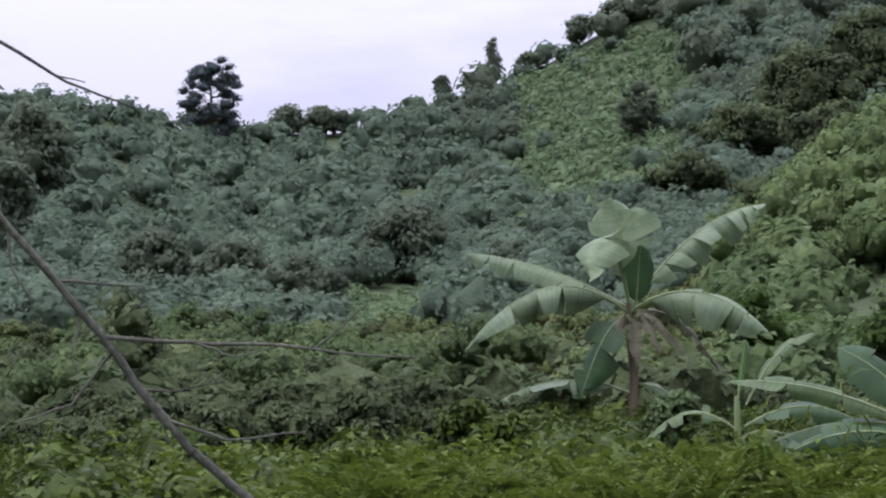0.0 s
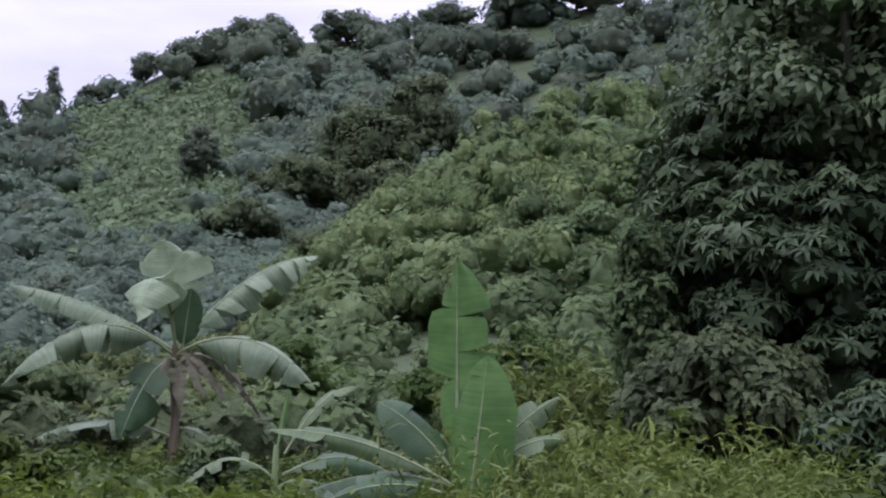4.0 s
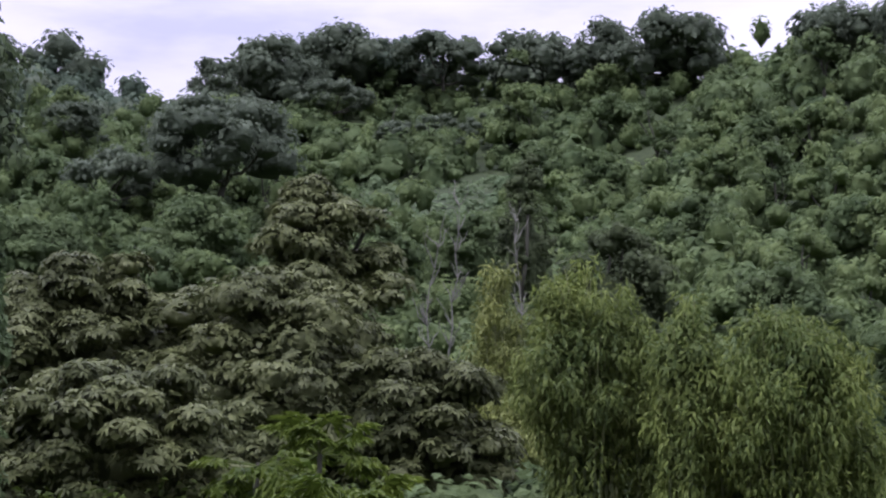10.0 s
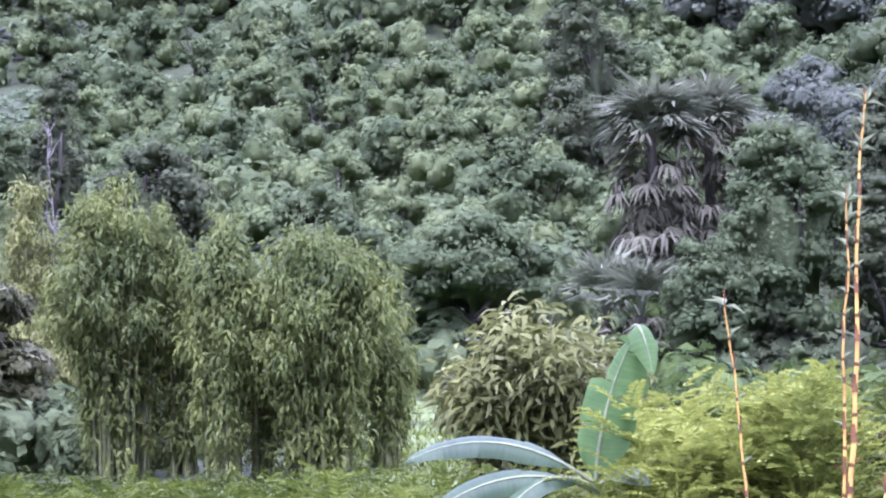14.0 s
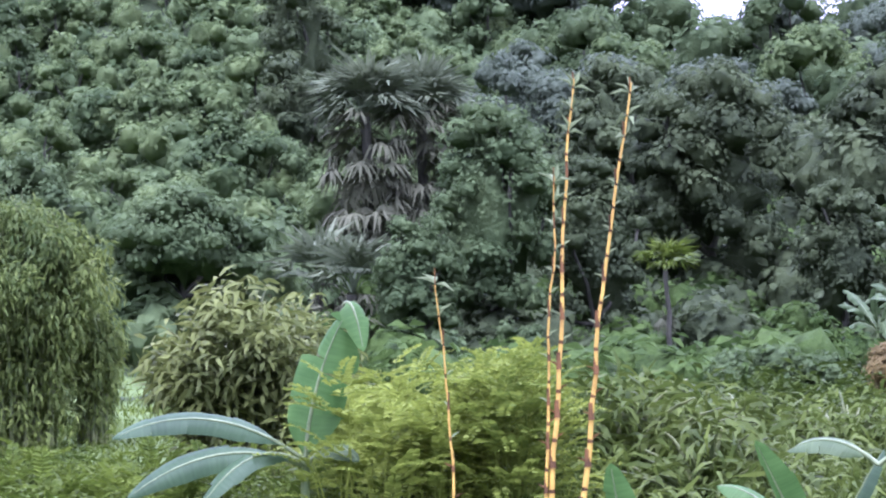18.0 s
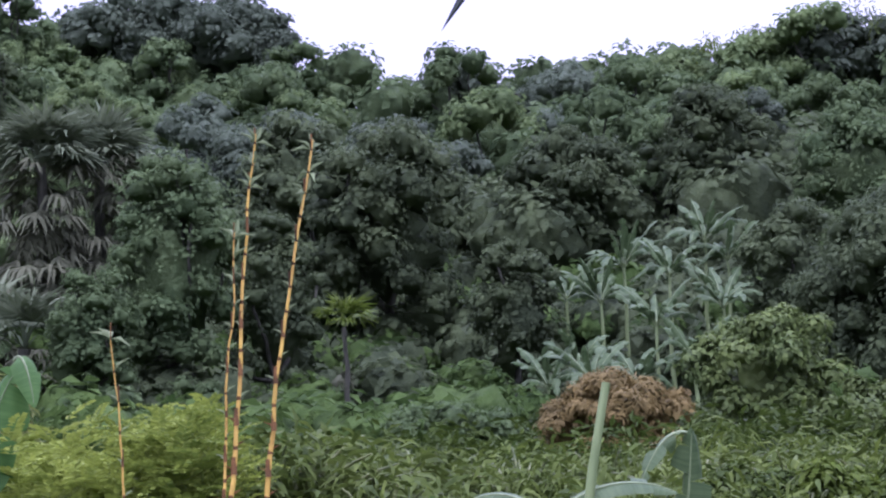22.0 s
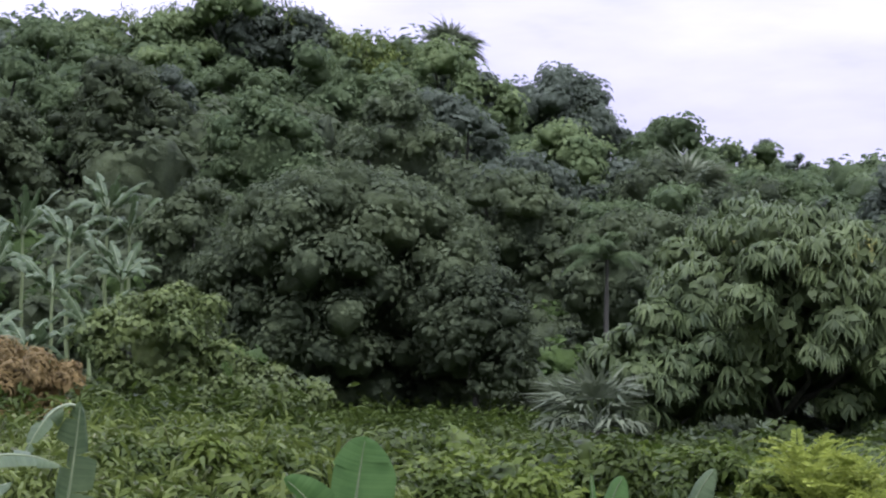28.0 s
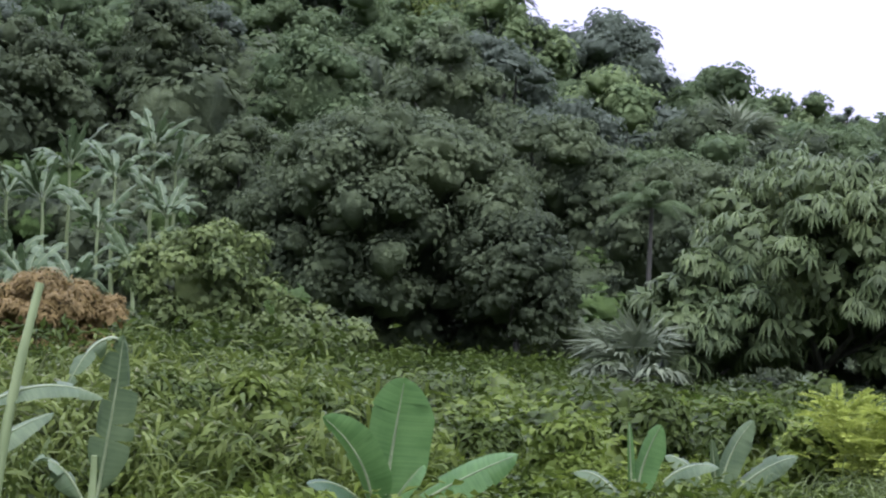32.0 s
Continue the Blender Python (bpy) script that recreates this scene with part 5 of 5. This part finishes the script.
def dead_tree(az, d, top, label):
    x, y, z = at(az, d)
    h = top_of(az, d, top)
    ob = thing("dead_tree", x, y, z, label, "tree")
    b = Bag()
    path = bend((0, 0, -0.3), (0.2, 0, h), 12, 0.04)
    tube(b, path, 0.05, 0.012, 7)
    t = part("trunk", b, "bark_pale", ob, smooth=True)
    for k in range(30):
        i = int(rng.integers(4, 12))
        q = rng.uniform(0, 6.28)
        g = Bag()
        tip = path[i] + np.array((math.cos(q) * 0.55, math.sin(q) * 0.55, 1.0)) * rng.uniform(0.4, 1.2)
        tube(g, bend(path[i], tip, 6, 0.15), 0.022, 0.008, 5)
        part("branch", g, "bark_pale", t, smooth=True)
    return ob


dead_tree(-4.9, 60, 11.4, "pale leafless dead tree")
dead_tree(-3.0, 62, 10.9, "pale leafless dead tree")
dead_tree(-5.6, 58, 10.0, "pale leafless dead tree")


def polar(az, el, d):
    a = radians(az)
    return np.array((d * math.sin(a), d * math.cos(a), EYE.z + d * math.tan(radians(el))))


def bare_shrub():
    x, y, z = at(-58.6, 11)
    base = np.array((x, y, z))
    ob = thing("bare_shrub", x, y, z, "leaning leafless shrub with long bare branches", "shrub")

    def run(points, r0, r1, parent, name):
        b = Bag()
        pts = [base - (0, 0, 0.15) if p is None else polar(*p) for p in points]
        path = np.concatenate([bend(pts[i], pts[i + 1], 5, 0.03)[(1 if i else 0):] for i in range(len(pts) - 1)])
        tube(b, path - base, r0 * 1.5, r1 * 1.5, 6)
        return part(name, b, "twig", parent, smooth=True)

    stem = run([None, (-59.5, -2.1, 11), (-61.5, -0.4, 11), (-63.2, 1.7, 11), (-64.2, 3.2, 11), (-65.7, 5.0, 11), (-67.5, 7.1, 11), (-71, 10, 11), (-72, 13, 11)], 0.022, 0.014, ob, "stem")
    for pts, r in (([(-64.2, 3.2, 11), (-61.3, 3.0, 10.9), (-58.8, 2.9, 10.8), (-56.6, 2.6, 10.7), (-54.0, 2.4, 10.6)], 0.011), ([(-57.3, 2.75, 10.75), (-56.4, 3.5, 10.7), (-55.6, 4.2, 10.7)], 0.006),
                   ([(-65.7, 5.0, 11), (-64.2, 4.9, 11), (-62.7, 4.8, 11)], 0.008), ([(-67.2, 6.6, 11), (-67.1, 5.4, 11), (-66.4, 4.2, 11)], 0.008), ([(-63.0, 1.5, 11), (-62.0, 1.4, 11), (-60.4, 1.7, 11)], 0.007),
                   ([(-62.2, 0.5, 11), (-60.2, -0.2, 10.9), (-57.7, 0.0, 10.8)], 0.009), ([(-72, 13, 11), (-67.5, 12.6, 11), (-65.4, 11.4, 11), (-63.2, 10.6, 11)], 0.011), ([(-63.4, 10.65, 11), (-63.1, 10.95, 11)], 0.005),
                   ([(-61.3, 3.0, 10.9), (-60.0, 2.5, 10.8), (-58.6, 2.8, 10.8)], 0.006), ([(-63.9, 2.7, 11), (-65.2, 1.0, 11), (-66.8, 0.5, 11)], 0.007), ([(-62.6, 1.0, 11), (-62.0, -0.3, 11)], 0.006),
                   ([(-64.9, 4.0, 11), (-65.2, 2.6, 11), (-65.0, 2.0, 11)], 0.006), ([(-65.8, 11.6, 11), (-65.2, 11.5, 10.9), (-64.8, 11.4, 10.9)], 0.005)):
        run(pts, r, r * 0.4, stem, "branch")


bare_shrub()
M["yellow_culm"] = rough_stuff("yellow_culm", (0.34, 0.19, 0.04), (0.70, 0.48, 0.09), 16.0, 0.45, 0.1, (1, 1, 0.5))
M["husk"] = rough_stuff("dry_husk", (0.035, 0.022, 0.012), (0.20, 0.10, 0.035), 14.0, 0.8, 0.2)
M["shoot"] = foliage("pale_shoot", (0.13, 0.17, 0.08), (0.30, 0.35, 0.19), 0.25, 0.5)


def yellow_culm(foot, tip, r0, nodes, label):
    d = 9.0
    x, y, z = at(foot, d)
    ob = thing("bamboo_culm", x, y, z, label, "bamboo", "yellow culms")
    top = polar(*tip, d) - (x, y, z)
    path = bend((0, 0, -0.2), top, 24, 0.012)
    b = Bag()
    tube(b, path, r0, r0 * 0.2, 9, 0.75)
    stem = part("culm", b, "yellow_culm", ob, smooth=True)
    for k in range(nodes):
        s = (k + 0.6) / nodes
        i = min(int(s * 23), 22)
        p = path[i] + (path[i + 1] - path[i]) * (s * 23 - i)
        r = r0 * (1 - 0.8 * s ** 0.75)
        g = Bag()
        husk = r * (1.5 if k % 2 and s < 0.75 else 1.18)
        tube(g, [p - (0, 0, 0.008), p, p + (0, 0, 0.012 + (0.07 if k % 2 else 0))], husk * 0.95, r * 1.02, 9)
        part("node", g, "husk", stem, smooth=True)
        if s > 0.35 or k % 3 == 0:
            g = Bag()
            q = (k % 2) * math.pi - radians(foot) + rng.normal(scale=0.5)
            way = np.array((math.cos(q), math.sin(q), 0.9))
            size = 0.065 if s < 0.9 else 0.11
            leaves(g, LEAF, (p + way * r * 0.5)[None], way[None], np.array([[0.1, -0.6, 0.8]]), size, size * 0.22)
            if s > 0.9:
                for _ in range(3):
                    leaves(g, LEAF, p[None], (rng.normal(size=3) + (0, 0, 0.5))[None], np.array([[0.1, -0.6, 0.8]]), 0.12, 0.03)
            part("shoot", g, "shoot" if s > 0.55 else "husk", stem)
    return ob


yellow_culm(22.4, (24.1, 11.7), 0.023, 26, "tall yellow bamboo culm with bare nodes")
yellow_culm(22.25, (23.35, 8.6), 0.016, 24, "thin yellow bamboo culm with dry husks")
yellow_culm(22.95, (26.0, 11.5), 0.023, 26, "tall leaning yellow bamboo culm with bare nodes")
yellow_culm(19.95, (19.3, 5.5), 0.014, 14, "short orange bamboo culm with dry husks")


# ---- shrubs on the valley floor ----
def shrub(az, d, top, half, mat, label, leaf, count=60, lobes=14, shape=DIAMOND, aspect=0.5):
    tree(az, d, top, half, label, mat, name="shrub", category="shrub", lobes=lobes, leaf=leaf, count=count, aspect=aspect, shape=shape, lobe=0.42, bare=0.0, limbs=2, squat=0.85, fill=0, group="shrubs on the valley floor")


for az, d, top, half in ((-50.2, 54, 3.6, 1.5), (-48.4, 58, 4.2, 1.6), (-52.0, 50, 2.8, 1.4), (-46.0, 62, 4.6, 1.6), (-49.2, 44, 2.2, 1.5), (-44.6, 52, 3.6, 1.4)):
    shrub(az, d, top, half, "olive", "olive green bush in the valley", 0.2, 90, 14)
# bushes in the valley hollow, its shade put into their dark leaf colour
for az, d, top, half in ((-60.0, 34, 3.2, 2.0), (-58.2, 30, 1.8, 1.8), (-57.0, 38, 2.6, 1.5), (-62.0, 30, 2.4, 2.2), (-61.0, 26, 0.6, 2.0), (-45.5, 32, 2.0, 1.6), (-43.0, 30, 1.6, 1.6), (-40.5, 24, 0.8, 1.8), (-48.8, 33, 0.9, 1.5)):
    shrub(az, d, top, half, "dark", "green bush coloured dark for the valley shade", 0.17, 90, 13)
near_mats = ("dark", "mid", "olive", "dark", "mid", "weed")
for k in range(40):
    az = -66 + 32 * (k + rng.uniform(0, 1)) / 40
    d = rng.uniform(19, 27)
    tree(az, d, rng.uniform(0.4, 2.2) - (0.9 if -49 < az < -42 else 0), rng.uniform(1.1, 2.0), "leafy green shrub behind the weeds", near_mats[k % 6] if az > -53 else "dark", name="shrub", category="shrub", lobes=14, leaf=0.11, count=50, shape=LEAF, aspect=0.5, lobe=0.36, limbs=2, fill=0, loose=0.2, group="shrubs behind the weeds")
for az, d, top, half, m in ((40.2, 15.5, 0.9, 2.0, "weed"), (42.6, 14.5, 0.7, 2.0, "fresh"), (44.9, 15, 0.1, 1.6, "weed"), (50.0, 16, -0.6, 1.6, "weed"), (52.8, 15, -0.5, 1.7, "fresh"), (55.6, 17, 0.4, 1.5, "weed"), (58.8, 16.5, -0.1, 1.8, "weed"), (60.6, 15, -0.6, 1.4, "fresh"), (65.4, 17, 0.2, 1.6, "weed")):
    tree(az, d, top, half, "low leafy bush on the near ground", m, name="shrub", category="shrub", lobes=16, leaf=0.10, count=110, shape=LEAF, aspect=0.45, lobe=0.34, limbs=2, fill=0, loose=0.25, group="bushes on the near ground")
mats = ("mid", "olive", "slope", "mid", "olive", "dark", "mid")
for k in range(140):
    az = rng.uniform(-70, -45)
    d = rng.uniform(28, 100)
    el = math.degrees(math.atan2(float(at(az, d)[2]) - EYE.z, d))
    m = mats[int(rng.integers(0, 7))]
    if az < -58 and d < 60 and m in ("olive", "slope"):
        m = "dark"
    grow = rng.uniform(0.7, 2.2) + (0.8 if az < -58 else 0)
    shrub(az, d, el + math.degrees(math.atan(grow / d)), math.degrees(math.atan(rng.uniform(0.7, 1.6) / d)), m, "bushy green shrub on the valley floor", 0.17, 80, 9)
for k in range(110):
    az = rng.uniform(-45, 72)
    d = rng.uniform(38, 62)
    if 6 < az < 13 or (-8 < az < 9 and d < 52) or 33 < az < 40 or az > 45 and d < 56:
        continue
    el = math.degrees(math.atan2(float(at(az, d)[2]) - EYE.z, d))
    grow = rng.uniform(1.0, 3.0)
    shrub(az, d, el + math.degrees(math.atan(grow / d)), math.degrees(math.atan(rng.uniform(1.0, 2.1) / d)), ("low_green", "low_green", "mid", "low_green")[int(rng.integers(0, 4))], "bushy green shrub at the foot of the hill", 0.18, 80, 10)


# ---- low growth near the camera ----
def weeds(name, label, az0, az1, d0, d1, count, height, leaf, aspect, mat, per=14, shape=DIAMOND, droop=0.35, spread=0.25, clump=0.5):
    """Sprigs of leaves standing in uneven tufts."""
    bag = Bag()
    tufts = scatter(az0, az1, d0, d1, max(8, count // 14))
    grow = rng.uniform(0.65, 1.35, len(tufts))
    own = rng.integers(0, len(tufts), count)
    p = tufts[own] + rng.normal(scale=clump, size=(count, 3)) * np.array((1, 1, 0))
    p[:, 2] = ground_z(p[:, 0], p[:, 1])
    h = height * rng.uniform(0.45, 1.1, count) * grow[own]
    size = (0.75 + 0.5 * rng.uniform(size=len(tufts)))[own]
    lean = rng.normal(scale=0.3, size=(count, 3)) * np.array((1, 1, 0))
    for k in range(per):
        s = rng.uniform(0.1, 1.0, count) ** 0.8
        pos = p + lean * (h * s * s)[:, None] + np.array((0, 0, 1)) * (h * s)[:, None] + rng.normal(scale=spread * 0.35, size=(count, 3)) * np.array((1, 1, 0.4))
        axis = rng.normal(size=(count, 3)) * np.array((1, 1, 0.4)) + np.array((0, 0, 0.35 - droop))
        leaves(bag, shape, pos, axis, np.array((0, 0, 1.0)) + rng.normal(scale=0.4, size=(count, 3)), leaf * size * rng.uniform(0.5, 1.4, count), leaf * aspect * size)
    leaves(bag, BLADE, p - np.array((0, 0, 0.1)), lean + np.array((0, 0, 1.0)), unit(rng.normal(size=(count, 3))), h + 0.1, 0.02)
    return tagged(part(name, bag, mat), label, "plants", kind="stuff")


def feathery(name, label, az0, az1, d0, d1, count, height, mat="feathery"):
    """Bushes of thin stems with flat compound leaves, each two rows of small leaflets."""
    bag = Bag()
    feet = scatter(az0, az1, d0, d1, count)
    for foot in feet:
        h = height * rng.uniform(0.7, 1.08)
        n = 34
        q = rng.uniform(0, 6.28, n)
        s = rng.uniform(0.3, 1.0, n) ** 0.7
        out = np.stack([np.cos(q), np.sin(q), 0 * q], -1)
        hub = foot + out * (0.42 * rng.uniform(0.1, 1.0, n) * (1.25 - s))[:, None] + np.array((0, 0, h)) * s[:, None]
        way = unit(out * 0.8 + np.array((0, 0, 1)) * rng.uniform(0.0, 1.1, (n, 1)) + rng.normal(scale=0.2, size=out.shape))
        side = unit(np.cross(way, (0, 0, 1.0)))
        face = np.cross(side, way)
        size = rng.uniform(0.26, 0.46, n)
        for k in range(10):
            e = 0.12 + 0.88 * k / 9
            at_ = hub + way * (size * e)[:, None] - np.array((0, 0, 1)) * (0.3 * size * e * e)[:, None]
            for sg in (1, -1):
                leaves(bag, DIAMOND, at_, side * sg + way * 0.45 + rng.normal(scale=0.1, size=way.shape), face + rng.normal(scale=0.3, size=way.shape), 0.085 * (1.1 - 0.5 * e) * (0.6 + size), 0.036)
        for k in range(6):
            tube(bag, bend(foot - (0, 0, 0.1), hub[k], 4, 0.05), 0.008, 0.004, 4)
    return tagged(part(name, bag, mat), label, "plants", kind="stuff")


weeds("leafy_weeds", "low green weeds covering the ground", -68, -34, 13, 28, 3000, 0.5, 0.10, 0.5, "weed", per=15)
weeds("bright_weeds", "bright green weeds below the banana plants", -62, -36, 12, 18, 900, 0.55, 0.13, 0.5, "fresh")
weeds("bamboo_grass", "tall pale green bamboo grass", -37, -27, 13, 20, 800, 0.9, 0.2, 0.16, "bamboo_green", shape=BLADE, droop=0.7)
weeds("leafy_weeds", "low green weeds under the trees", -32, -7, 18, 34, 1500, 0.9, 0.2, 0.45, "weed")
weeds("bright_weeds", "bright green weeds and ferns", -8, 21, 12.5, 17, 2700, 0.6, 0.11, 0.4, "fresh", per=18)
weeds("leafy_weeds", "dark weeds at the foot of the bamboo", -6, 7.5, 17, 27, 1500, 0.4, 0.12, 0.45, "weed", per=9)
feathery("feathery_bush", "feathery bright green bushes with compound leaves", 15.6, 23, 11.8, 15.5, 46, 1.45)
weeds("bamboo_grass", "dense bamboo grass with narrow drooping leaves", 22, 45, 13, 22, 1900, 0.75, 0.22, 0.16, "bamboo_green", shape=BLADE, droop=0.8)
for az, d, top, half in ((26.8, 17, 1.9, 2.2), (29.6, 19, 1.6, 2.4), (32.6, 18, 1.2, 2.0), (35.2, 20, 1.0, 2.2), (38.4, 19, 1.0, 2.4), (41.2, 18, 0.9, 2.4), (43.8, 17, 0.7, 2.2), (28.0, 14, 0.2, 2.6), (36.8, 15, -0.2, 2.6), (41.6, 14, -0.4, 2.6)):
    bamboo(az, d, top, half, "low bamboo bush with narrow drooping leaves", "bamboo_green", culms=26, leaf=0.2, count=70, lean=1.0, shape=BLADE)
weeds("leafy_weeds", "green weeds in front of the shrubs", 20, 45, 25, 42, 1800, 0.9, 0.2, 0.45, "weed", per=11)
weeds("leafy_weeds", "low green weeds covering the ground", 40, 74, 11, 20, 1900, 0.27, 0.12, 0.5, "weed", per=12)
weeds("leafy_weeds", "short weeds in front of the mango tree", 44, 76, 20, 36, 2400, 0.32, 0.16, 0.45, "weed", per=9)
weeds("leafy_weeds", "weeds in the shade of the big trees", 43, 58, 34, 50, 1000, 0.5, 0.2, 0.45, "weed", per=9)
weeds("bright_weeds", "bright green weeds on the near ground", 42, 63, 11, 18, 1300, 0.30, 0.11, 0.5, "fresh")
feathery("feathery_weeds", "leafy sprigs with compound leaves before the bamboo", -9, 12, 12, 16, 62, 0.75, "fresh")
feathery("feathery_weeds", "leafy sprigs with compound leaves below the bananas", -57, -34, 11.5, 15, 56, 0.6, "fresh")
feathery("feathery_bush", "feathery plants with bright compound leaves", 60.8, 63.8, 14, 16, 9, 0.85)
weeds("dry_grass", "dry straw coloured grass on the edge", 62, 76, 11, 22, 2400, 0.32, 0.22, 0.05, "yellow", shape=BLADE, droop=-0.5)

# low leafy bushes, rounded and uneven
for name, label, az0, az1, d0, d1, count, size, mat in (
        ("low_bushes", "low rounded green bushes among the weeds", -66, -38, 14, 30, 260, 0.34, "weed"),
        ("low_bushes", "bright low bushes below the banana plants", -56, -36, 12, 18, 70, 0.26, "fresh"),
        ("low_bushes", "bright low bushes in front of the bamboo", -9, 8, 13, 18, 90, 0.26, "fresh"),
        ("low_bushes", "low green bushes under the bronze trees", -32, -8, 16, 30, 200, 0.42, "weed"),
        ("low_bushes", "low green bushes among bamboo grass", 20, 46, 13, 30, 240, 0.36, "weed"),
        ("low_bushes", "low bright bushes on the near ground", 41, 64, 16.5, 22, 190, 0.30, "fresh"),
        ("low_bushes", "low green bushes in front of the mango tree", 44, 76, 17, 30, 260, 0.34, "weed")):
    woods(name, label, scatter(az0, az1, d0, d1, count), size, 110, mat, 0.35, 0.35)
weeds("short_weeds", "short trodden weeds around the viewpoint", -180, 180, 2.5, 12, 3000, 0.12, 0.09, 0.4, "weed", per=7)
